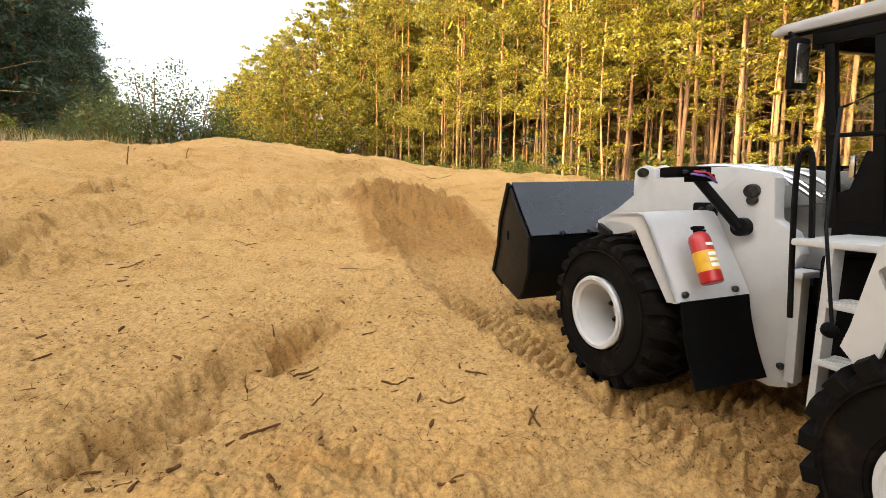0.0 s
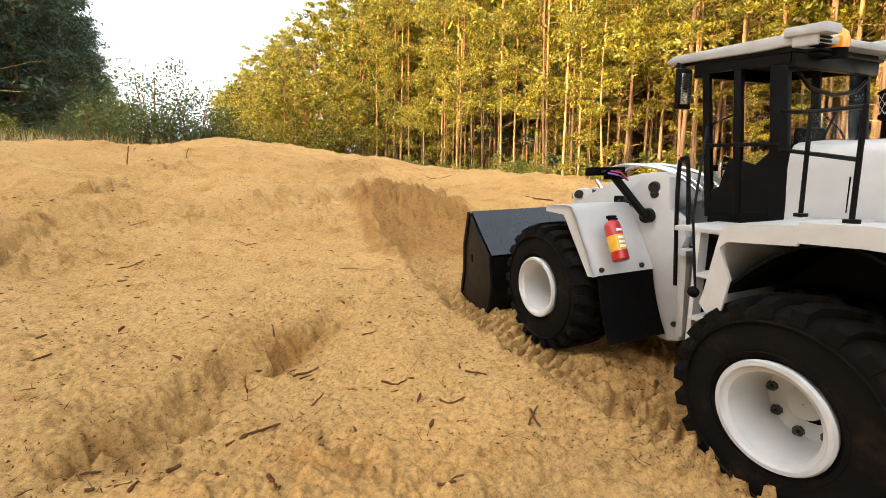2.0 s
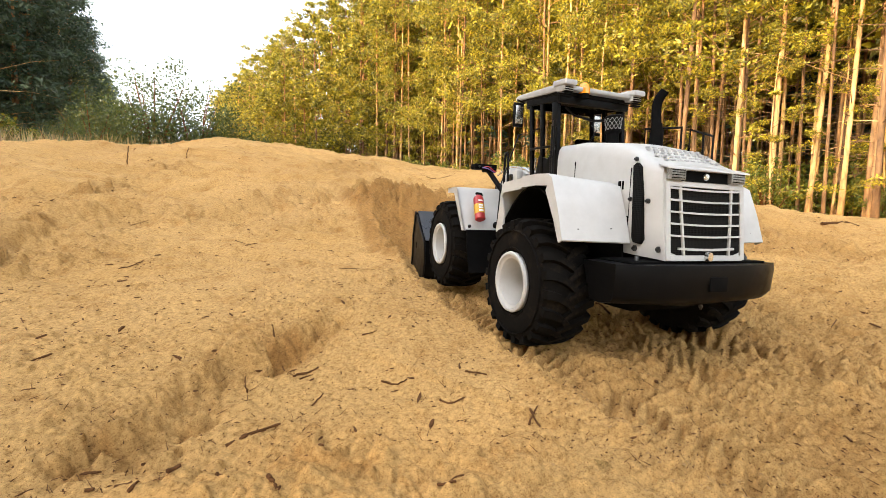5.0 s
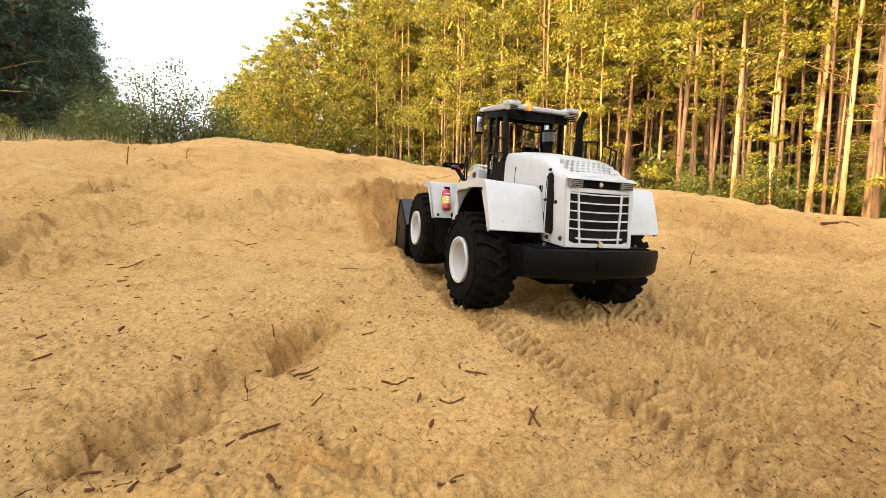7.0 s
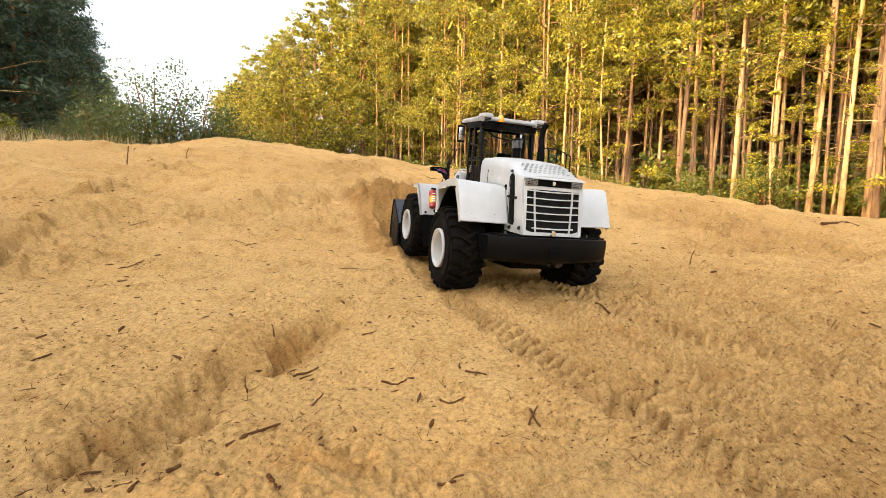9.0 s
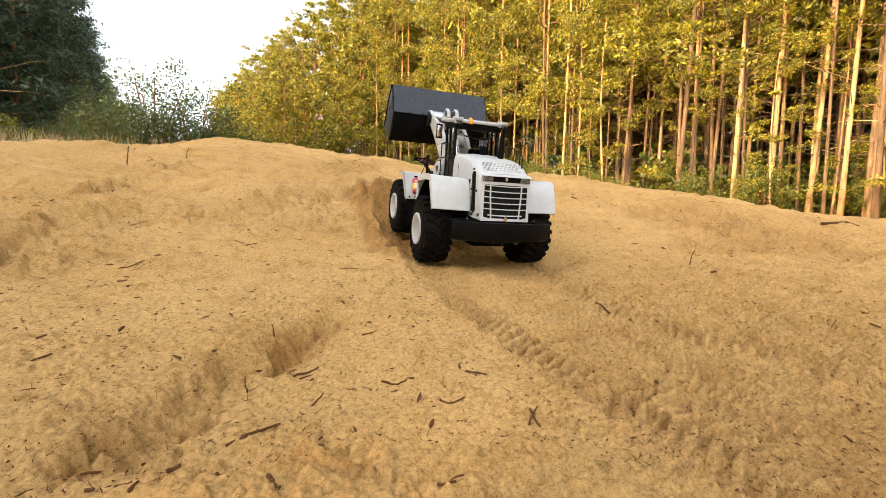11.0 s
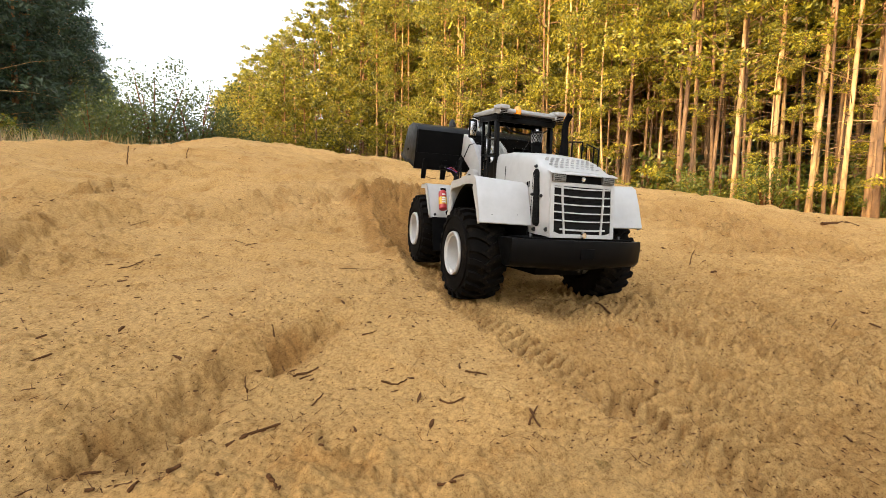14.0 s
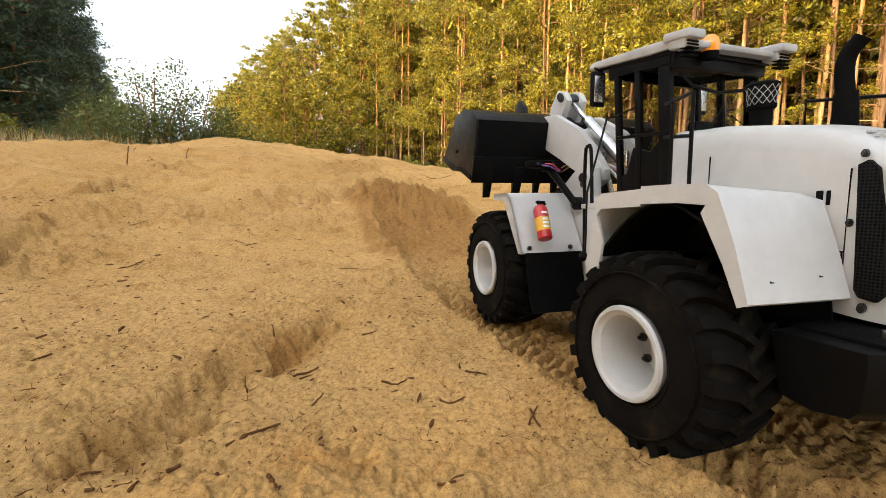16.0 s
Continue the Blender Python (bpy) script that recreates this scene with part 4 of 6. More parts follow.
    for r in range(5):
        for c in range(9):
            x, y = -0.052 - r * 0.0068, -0.034 + c * 0.0085 + (0.00425 if r % 2 else 0)
            z = hood_section(x)[2] + 0.0022
            add(bm, block((x - 0.0017, y - 0.0021, z - 0.0012), (x + 0.0017, y + 0.0021, z + 0.0003), 0.0004))
    part("top_vents", bm, GREY, parent, "rows of small grey vents in the hood top")
    return body


def perforated(name):
    m, nt, b = material(name, 0.7)
    b.inputs["Specular IOR Level"].default_value = 0.03
    tc = nt.nodes.new("ShaderNodeTexCoord")
    v = nt.nodes.new("ShaderNodeTexVoronoi")
    v.inputs["Scale"].default_value = 620
    v.inputs["Randomness"].default_value = 0.15
    nt.links.new(tc.outputs["Object"], v.inputs["Vector"])
    r = ramp(nt, v.outputs["Distance"], [(0.25, (0.002, 0.002, 0.002)), (0.5, (0.012, 0.012, 0.011))])
    nt.links.new(r.outputs[0], b.inputs["Base Color"])
    bump(nt, b, v.outputs["Distance"], 0.8, 0.0004)
    return m


VENT = perforated("perforated_black")
GREY = two_tone("grey_plastic", (0.34, 0.34, 0.33), (0.44, 0.44, 0.43), 90, 0.5)


def rear_fender(parent, s):
    yo, yi = s * 0.131, s * 0.0585
    # top sheet in two pieces: front arch piece and wide rear mudguard
    front = [(0.0415, 0.048), (0.039, 0.058), (0.036, 0.076), (0.033, 0.0925), (0.0295, 0.0965), (0.001, 0.0985)]
    rear_ = [(0.001, 0.100), (-0.020, 0.1005), (-0.0335, 0.0995), (-0.0385, 0.0955), (-0.0495, 0.071), (-0.0605, 0.0450)]
    for name, prof in (("front_mudguard", front), ("rear_mudguard", rear_)):
        rows = [[(x - (0.0045 if name[0] == "r" and n > 2 else 0) * k, yo + (yi - yo) * k, z - 0.004 * k + (0.003 * k if n > 3 else 0)) for k in (0, 0.33, 0.66, 1)] for n, (x, z) in enumerate(prof)]
        bm = sheet(rows, 0.0022 * s)
        # outer lip that hangs down
        deep = 0.0100
        lip = [[(x, yo, z), (x + (0.007 if name[0] == "r" else -0.009) * (1 if n in (3, 4, 5) and name[0] == "r" or n < 3 and name[0] == "f" else 0), yo, z - (deep if not (name[0] == "r" and n == 5) else 0.002))] for n, (x, z) in enumerate(prof)]
        add(bm, sheet(lip, 0.0022))
        part(name, bm, WHITE, parent, smooth_angle=50)
    # dark inner arch
    arc = [[(0.034 - 0.087 * t, y, 0.044 + 0.047 * math.sin(math.pi * (0.08 + 0.84 * t))) for y in (yo - s * 0.004, yi - s * 0.02)] for t in np.linspace(0, 1, 12)]
    part("wheel_arch", sheet(arc, 0.0015), MATT_BLACK, parent)
    # black plate added over the white hood side so the arch reads dark
    part("inner_panel", plate([(0.042, 0.0), (0.038, 0.060), (0.030, 0.092), (-0.036, 0.092), (-0.052, 0.055), (-0.058, 0.02), (-0.058, 0.0)], s * 0.0588, s * 0.0606, 0), MATT_BLACK, parent)
    bolts(parent, [(-0.0575, yo - s * 0.02, 0.054), (-0.0585, yo - s * 0.055, 0.055)], "x", 0.0005, -1)


def cab(parent):
    x0, x1, w, zb, zt = 0.043, 0.108, 0.054, 0.062, 0.190
    part("cab_base", add(block((x0, -w, zb), (0.0895, w, 0.097), 0.002), block((x0 - 0.004, -w + 0.004, 0.045), (x1 - 0.01, w - 0.004, 0.064), 0.002)), MATT_BLACK, parent)
    posts = {"rear": ((0.044, zb + 0.03), (0.051, zt)), "middle": ((0.069, zb + 0.03), (0.076, zt)), "front": ((0.089, zb + 0.03), (0.0985, zt))}
    for s in (1, -1):
        for n, ((xa, za), (xb, zc)) in posts.items():
            wide = 0.010 if n == "rear" else 0.0050
            bm = plate([(xa - wide / 2, za), (xa + wide / 2, za), (xb + wide / 2, zc), (xb - wide / 2, zc)], s * w, s * (w - 0.005), 0.0008)
            part("cab_pillar", bm, BLACK, parent)
        part("door_panel", plate([(0.045, 0.093), (0.0895, 0.093), (0.091, 0.112), (0.083, 0.116), (0.077, 0.133), (0.060, 0.129), (0.045, 0.142)], s * (w - 0.001), s * (w - 0.004), 0.0008), BLACK, parent, "black lower door panel with a curved edge")
        for lo, hi in ((0.050, 0.071), (0.0755, 0.0925)):
            p = part("side_window", block((lo, s * (w - 0.0022) - 0.0003, 0.100), (hi, s * (w - 0.0022) + 0.0003, 0.187), 0), GLASS, parent)
            p.visible_shadow = False
        part("door_rail", block((0.044, s * w - 0.0015, 0.139), (0.0945, s * w + 0.0012, 0.1412), 0.0006), BLACK, parent)
        part("door_handle", block((0.0800, s * w, 0.121), (0.0825, s * w + s * 0.0022, 0.131), 0.0006), STEEL, parent)
        part("roof_side_beam", block((0.044, s * w - 0.004, 0.183), (0.106, s * w + 0.001, 0.191), 0.001), BLACK, parent)
    for x in (0.0445, 0.1035):
        part("roof_cross_beam", block((x - 0.003, -w, 0.181), (x + 0.003, w, 0.191), 0.001), BLACK, parent)
    for name, x in (("rear_window", 0.0455), ("windscreen", 0.0965)):
        p = part(name, block((x - 0.0003, -w + 0.005, 0.098 if name[0] == "w" else 0.137), (x + 0.0003, w - 0.005, 0.183), 0), GLASS, parent)
        p.visible_shadow = False
    part("rear_wall", block((0.0425, -w + 0.002, 0.09), (0.0455, w - 0.002, 0.139), 0.0006), MATT_BLACK, parent)
    # roof: slab with chamfered rim, rear visor with lamp pods
    bm = plate([(0.126, 0.1905), (0.1275, 0.1935), (0.121, 0.1972), (0.06, 0.1995), (0.040, 0.2), (0.0325, 0.1975), (0.033, 0.193), (0.06, 0.191)], -0.0585, 0.0585, 0.0018)
    part("roof", bm, ROOF_GREY, parent, "white flat cab roof with rounded rim", smooth_angle=25)
    part("roof_lining", block((0.040, -0.056, 0.1885), (0.121, 0.056, 0.1925), 0.001), BLACK, parent)
    for s in (1, -1):
        part("roof_lamp_pod", add(block((0.026, s * 0.053 - 0.0085, 0.1965), (0.046, s * 0.053 + 0.0085, 0.203), 0.002), block((0.030, s * 0.053 - 0.007, 0.19), (0.042, s * 0.053 + 0.007, 0.198), 0.0015)), ROOF_GREY, parent)
        for k in range(5):
            part("pod_louvre", block((0.0290, s * 0.053 - 0.0056, 0.1850 + k * 0.0023), (0.0345, s * 0.053 + 0.0056, 0.1862 + k * 0.0023), 0.0003), MATT_BLACK, parent)
        part("mirror", add(block((0.103, s * 0.066 - 0.006, 0.162), (0.107, s * 0.066 + 0.007, 0.186), 0.0015), rod([(0.115, s * 0.052, 0.188), (0.112, s * 0.064, 0.1895), (0.105, s * 0.067, 0.184)], 0.0011)), BLACK, parent, "black wing mirror on a bent arm")
        part("mirror_glass", block((0.1022, s * 0.066 - 0.0045, 0.165), (0.1031, s * 0.066 + 0.0055, 0.183), 0.0004), STEEL, parent)
    part("beacon_base", turned([(0.0055, 0), (0.0055, 0.0045), (0.0044, 0.0055), (0, 0.0055)], (0.036, 0.024, 0.1865), "z", 20), MATT_BLACK, parent)
    part("beacon", turned([(0.0058, 0), (0.0060, 0.005), (0.0050, 0.0095), (0.0030, 0.0122), (0, 0.0130)], (0.036, 0.024, 0.1915), "z", 20), AMBER, parent, "amber warning beacon on the cab roof")
    # inside
    part("seat", add(block((0.052, -0.014, 0.085), (0.080, 0.014, 0.108), 0.004), block((0.050, -0.014, 0.10), (0.058, 0.014, 0.150), 0.003)), MATT_BLACK, parent, "black driver seat")
    part("steering_column", rod([(0.087, 0, 0.085), (0.082, 0, 0.122)], 0.003), MATT_BLACK, parent)
    part("steering_wheel", turned([(0.0095, 0.0), (0.0108, 0.0011), (0.0118, 0.0), (0.0108, -0.0011), (0.0095, 0.0)], (0.0815, 0, 0.1235), "z", 24), MATT_BLACK, parent)
    part("console", block((0.080, -0.040, 0.09), (0.0885, 0.040, 0.122), 0.003), MATT_BLACK, parent)
    part("wiper", rod([(0.0437, 0.010, 0.139), (0.0437, -0.008, 0.160)], 0.0007, 5), BLACK, parent)
    part("rear_screen_bar", rod([(0.0437, 0.044, 0.178), (0.0437, 0.03, 0.171), (0.0437, 0.0, 0.168), (0.0437, -0.03, 0.171), (0.0437, -0.044, 0.178)], 0.0012, 6), BLACK, parent)


def rear_body(parent):
    bm = plate([(0.088, 0.045), (0.088, 0.0), (0.06, -0.018), (-0.05, -0.018), (-0.06, 0.0), (-0.06, 0.045)], -0.042, 0.042, 0.003)
    part("rear_frame", bm, MATT_BLACK, parent)
    part("rear_axle", add(turned([(0.009, -0.1), (0.012, -0.06), (0.012, 0.06), (0.009, 0.1)], (0, 0, 0), "y", 16), block((-0.018, -0.02, -0.016), (0.018, 0.02, 0.016), 0.005)), MATT_BLACK, parent)
    # counterweight
    rows = []
    for y in np.linspace(-1, 1, 15):
        k = abs(y)
        back = -0.117 + 0.020 * k ** 4
        rows.append([(-0.050 + 0.0 * k, y * 0.097, 0.0305), (back, y * 0.097, 0.0305), (back - 0.0008, y * 0.0975, 0.0235), (back + 0.001, y * 0.097, 0.004), (back + 0.006, y * 0.0955, -0.0015), (-0.086 + 0.012 * k, y * 0.093, -0.009 + 0.004 * k), (-0.052, y * 0.090, -0.004)])
    bm = bmesh.new()
    vs = [[bm.verts.new(p) for p in r] for r in rows]
    for u, v in zip(vs[:-1], vs[1:]):
        for k in range(len(u)):
            j = (k + 1) % len(u)
            bm.faces.new((u[k], u[j], v[j], v[k]))
    bm.faces.new(vs[0])
    bm.faces.new(vs[-1][::-1])
    part("counterweight", bevelled(bm, 0.0012, 2), BLACK, parent, "glossy black curved counterweight bumper", smooth_angle=45)
    part("tow_recess", block((-0.1185, -0.011, 0.008), (-0.114, 0.011, 0.021), 0.001), MATT_BLACK, parent)
    part("bumper_top_plate", plate([(-0.051, 0.0305), (-0.0985, 0.0305), (-0.0985, 0.0325), (-0.051, 0.0325)], -0.083, 0.083, 0.0005), MATT_BLACK, parent)
    for s in (1, -1):
        part("bumper_stud", turned([(0.002, 0), (0.002, 0.003), (0.0012, 0.004), (0, 0.004)], (-0.088, s * 0.07, 0.0325), "z", 10), BOLT, parent)
    bolts(parent, [(-0.1, 0.0, -0.0065)], "z", 0.0022, -1)


def exhaust(parent):
    line = rounded([(-0.017, -0.022, 0.122), (-0.0165, -0.0225, 0.150), (-0.0145, -0.0235, 0.168), (-0.0155, -0.0245, 0.178), (-0.0205, -0.0255, 0.1850)], 4)
    bm = bmesh.new()
    v, f = tube(line, np.interp(range(len(line)), [0, 4, 16], [0.0047, 0.0043, 0.0042]).tolist(), 20)
    vs = [bm.verts.new(p) for p in v]
    for q in f:
        bm.faces.new([vs[i] for i in q])
    part("exhaust_pipe", bm, MATT_BLACK, parent, "matt black curved exhaust pipe")
    part("exhaust_cone", turned([(0.0060, 0), (0.0060, 0.003), (0.0054, 0.012), (0.0047, 0.020), (0, 0.020)], (-0.017, -0.022, 0.136), "z", 20), MATT_BLACK, parent)
    x, y, z = 0.014, 0.002, 0.139
    part("air_intake", turned([(0.0062, 0), (0.0062, 0.012), (0.0080, 0.0135), (0.0080, 0.0155), (0, 0.0155)], (x, y, z), "z", 20), MATT_BLACK, parent)
    bm = turned([(0.0073, 0.0155), (0.0086, 0.0265), (0, 0.0265)], (x, y, z), "z", 20)
    part("intake_screen", bm, VENT, parent)
    for s in (1, -1):
        for n in range(12):
            pts = [(x + (0.0075 + 0.0013 * t) * math.cos(2 * math.pi * n / 12 + s * 1.05 * t), y + (0.0075 + 0.0013 * t) * math.sin(2 * math.pi * n / 12 + s * 1.05 * t), z + 0.0155 + 0.0110 * t) for t in (0, 0.5, 1)]
            part("screen_wire", rod(pts, 0.00019, 4), GREY, parent)
    part("intake_cap", turned([(0.0090, 0.0265), (0.0090, 0.0278), (0.0070, 0.0292), (0, 0.0296)], (x, y, z), "z", 20), MATT_BLACK, parent)


def rails(parent):
    r = 0.00135
    s = 1
    for s in (1, -1):
        part("grab_hoop", rod(rounded([(0.081, s * 0.094, 0.046), (0.083, s * 0.094, 0.100), (0.083, s * 0.094, 0.128), (0.0805, s * 0.094, 0.1325), (0.0765, s * 0.094, 0.1285), (0.074, s * 0.094, 0.090)], 5), r), BLACK, parent)
        part("door_strut", rod([(0.047, s * 0.126, 0.053), (0.058, s * 0.115, 0.098), (0.0725, s * 0.084, 0.150), (0.070, s * 0.060, 0.158)], r * 0.6), BLACK, parent)
        part("strut_ball", turned([(0, -0.0035), (0.0028, -0.002), (0.0036, 0), (0.0028, 0.002), (0, 0.0035)], (0.047, s * 0.128, 0.053), "y", 14), MATT_BLACK, parent)
    # walkway rail beside the cab
    for x, y, top in ((-0.005, 0.097, 0.152), (0.022, 0.0775, 0.1545)):
        part("rail_post", rod([(x, y, 0.098), (x, y, top)], r * 0.8), BLACK, parent)
        part("post_foot", turned([(0.003, 0), (0.003, 0.002), (0, 0.002)], (x, y, 0.0985), "z", 12), BLACK, parent)
    part("walkway_rail", rod(rounded([(0.046, 0.055, 0.158), (0.025, 0.075, 0.155), (-0.005, 0.097, 0.152)], 3), r * 0.8), BLACK, parent)
    part("walkway_rail", rod([(0.046, 0.055, 0.137), (-0.005, 0.097, 0.130)], r * 0.8), BLACK, parent)
    # rails on the far side of the hood
    for xa, xb, z in ((0.012, -0.026, 0.0195), (-0.034, -0.062, 0.018)):
        za, zb = hood_section(xa)[2], hood_section(xb)[2]
        part("hood_rail", rod([(xa, -0.046, za - 0.002), (xa, -0.046, za + z), (xb, -0.046, zb + z), (xb, -0.046, zb - 0.002)], r * 0.9), BLACK, parent)
        part("hood_rail", rod([((xa + xb) / 2, -0.046, (za + zb) / 2 - 0.002), ((xa + xb) / 2, -0.046, (za + zb) / 2 + z)], r * 0.9), BLACK, parent)


def ladder(parent, s):
    tops = [(0.0625, s * 0.091, 0.086), (0.038, s * 0.091, 0.086)]
    feet = [(0.063, s * 0.100, 0.004), (0.041, s * 0.100, 0.004)]
    for a, b in zip(tops, feet):
        a, b = fitted(a, "rear"), fitted(b, "rear")
        part("ladder_rail", plate([(-0.0016, 0), (0.0016, 0), (0.0016, 1), (-0.0016, 1)], -0.004, 0.004, 0), WHITE, parent, zone="own").matrix_basis = Matrix(((1, 0, a[0] - b[0], b[0]), (0, 1, a[1] - b[1], b[1]), (0, 0, a[2] - b[2], b[2]), (0, 0, 0, 1)))
    for k in range(3):
        t = k / 3
        c = Vector(feet[0]).lerp(Vector(tops[0]), t)
        d = Vector(feet[1]).lerp(Vector(tops[1]), t)
        bm = block((d.x, c.y - 0.0085, c.z - 0.0014), (c.x, c.y + 0.0085, c.z + 0.0014), 0.0006)
        for j in range(4):
            add(bm, block((d.x + 0.0025, c.y - 0.0070 + j * 0.004, c.z + 0.0012), (c.x - 0.0025, c.y - 0.0048 + j * 0.004, c.z + 0.0021), 0.0003))
        part("ladder_step", bm, WHITE, parent)
    part("platform", block((0.036, s * 0.056, 0.086), (0.080, s * 0.100, 0.0895), 0.0010), WHITE, parent, "white step platform below the cab door")
    part("side_tank", block((0.046, s * 0.042, 0.012), (0.080, s * 0.078, 0.080), 0.004), MATT_BLACK, parent)


def front_frame():
    f = part("front_frame", add(plate([(0.100, -0.018), (0.1035, 0.060), (0.099, 0.070), (0.1045, 0.082), (0.1155, 0.088), (0.117, 0.113), (0.121, 0.1165), (0.134, 0.1175), (0.147, 0.108), (0.163, 0.094), (0.190, 0.080), (0.205, 0.060), (0.200, 0.0), (0.165, -0.018), (0.112, -0.022)], 0.044, 0.055, 0.0015),
                                plate([(0.100, -0.018), (0.1035, 0.060), (0.099, 0.070), (0.1045, 0.082), (0.1155, 0.088), (0.117, 0.113), (0.121, 0.1165), (0.134, 0.1175), (0.147, 0.108), (0.163, 0.094), (0.190, 0.080), (0.205, 0.060), (0.200, 0.0), (0.165, -0.018), (0.112, -0.022)], -0.055, -0.044, 0.0015)), WHITE, loader, "white front frame towers", HINGE, 30, "front")
    part("frame_core", block((0.104, -0.045, -0.016), (0.19, 0.045, 0.050), 0.003), MATT_BLACK, f)
    part("front_axle", turned([(0.009, -0.095), (0.012, -0.06), (0.012, 0.06), (0.009, 0.095)], (0.181, 0, 0.016), "y", 16), MATT_BLACK, f)
    part("hinge_column", turned([(0.016, 0), (0.016, 0.06)], (0.0906, 0, -0.015), "z", 20), MATT_BLACK, f)
    for s in (1, -1):
        part("frame_rear_plate", block((0.094, s * 0.056 - 0.004, -0.012), (0.100, s * 0.056 + 0.005, 0.058), 0.001), WHITE, f)
        part("lift_pin", add(turned([(0.0, 0.0022), (0.0042, 0.002), (0.0048, 0.001), (0.0048, -0.001), (0, -0.001)], (0.130, s * 0.0552, 0.105), "y", 20, s), turned([(0.0, 0.0014), (0.0032, 0.0012), (0.0032, -0.001), (0, -0.001)], (0.1295, s * 0.0552, 0.099), "y", 12, s)), BOLT, f)
        part("pin_cover", block((0.150, s * 0.0555 - 0.0008, 0.086), (0.166, s * 0.0555 + 0.0012, 0.097), 0.002), BLACK, f)
        bolts(f, [(0.154, s * 0.0567, 0.0935), (0.160, s * 0.0567, 0.0915), (0.1035, s * 0.058, -0.004)], "y", 0.0024, s)
        # fender: short top, then a broad plate sloping back and down
        yo, yi = s * 0.1115, s * 0.0565
        prof = [(0.1785, 0.0905), (0.156, 0.0915), (0.1515, 0.0905), (0.1485, 0.0870), (0.136, 0.062), (0.1265, 0.041)]
        rows = [[(x, yo + (yi - yo) * k, z) for k in (0, 0.5, 1)] for x, z in prof]
        bm = sheet(rows, 0.0022 * s)
        lip = [[(x, yo, z), (x + d, yo, z - e)] for (x, z), d, e in zip(prof, (0.001, 0.002, 0.007, 0.0085, 0.0075, 0.006), (0.004, 0.0065, 0.006, 0.004, 0.0025, 0.001))]
        add(bm, sheet(lip, 0.0022))
        part("front_mudguard", bm, WHITE, f, "white sloping front mudguard", smooth_angle=50)
        slope = Vector((0.1485 - 0.1265, 0, 0.087 - 0.041)).normalized()
        out = Vector((-slope.z, 0, slope.x))
        for y in (0.104, 0.072):
            c = Vector((0.1285, s * y, 0.0455)) + out * 0.0018
            b = part("mudguard_bolt", turned([(0, 0.0018), (0.0014, 0.0018), (0.0022, 0.0006), (0.0022, -0.001), (0, -0.001)], (0, 0, 0), "z", 10), BOLT, f, zone="own")
            b.matrix_basis = Matrix.Translation(fitted(c, "front") - fitted(HINGE, "front")) @ out.to_track_quat("Z", "Y").to_matrix().to_4x4()
        part("mud_flap", sheet([[(0.1265 - 0.004 * t - 0.010 * t * t, s * (0.1085 - (0.049 + 0.002 * t) * k), 0.0415 - 0.057 * t) for k in (0, 0.5, 1)] for t in np.linspace(0, 1, 7)], 0.0012), MATT_BLACK, f, "black rubber mud flap")
        # lamp arm
        part("lamp_arm", add(rod([(0.1330, s * 0.061, 0.083), (0.1495, s * 0.078, 0.1155)], 0.0030, 10), turned([(0.0, 0.0062), (0.0052, 0.0062), (0.0052, 0.0), (0, 0)], (0.1330, s * 0.0555, 0.083), "y", 16, s)), BLACK, f, "black tubular lamp arm")
        part("work_lamp", add(block((0.148, s * 0.080 - 0.013, 0.1155), (0.160, s * 0.080 + 0.013, 0.1225), 0.0015), block((0.144, s * 0.080 - 0.010, 0.112), (0.152, s * 0.080 + 0.004, 0.117), 0.001)), MATT_BLACK, f)
        part("lamp_cable", rod(rounded([(0.146, s * 0.083, 0.119), (0.139, s * 0.081, 0.1175), (0.141, s * 0.074, 0.1125), (0.147, s * 0.072, 0.115)], 4), 0.0007, 5), WIRE_RED, f, "thin red cable")
        part("lamp_cable", rod(rounded([(0.145, s * 0.086, 0.1175), (0.137, s * 0.083, 0.115), (0.139, s * 0.075, 0.111)], 4), 0.0007, 5), WIRE_BLUE, f, "thin violet cable")
        bolts(f, [(0.1475, s * 0.088, 0.119), (0.1475, s * 0.076, 0.119)], "x", 0.0013, -1)
        part("front_wheel_step", block((0.090, s * 0.05, 0.058), (0.101, s * 0.068, 0.062), 0.001), WHITE, f)
    for y in (0.012, 0.022, -0.012):
        part("hydraulic_pipe", rod(rounded([(0.205, y, 0.117), (0.185, y, 0.1245), (0.160, y, 0.123), (0.135, y, 0.116), (0.112, y, 0.100)], 4), 0.0016, 8), STEEL, f, "bright hydraulic pipe")
    return f


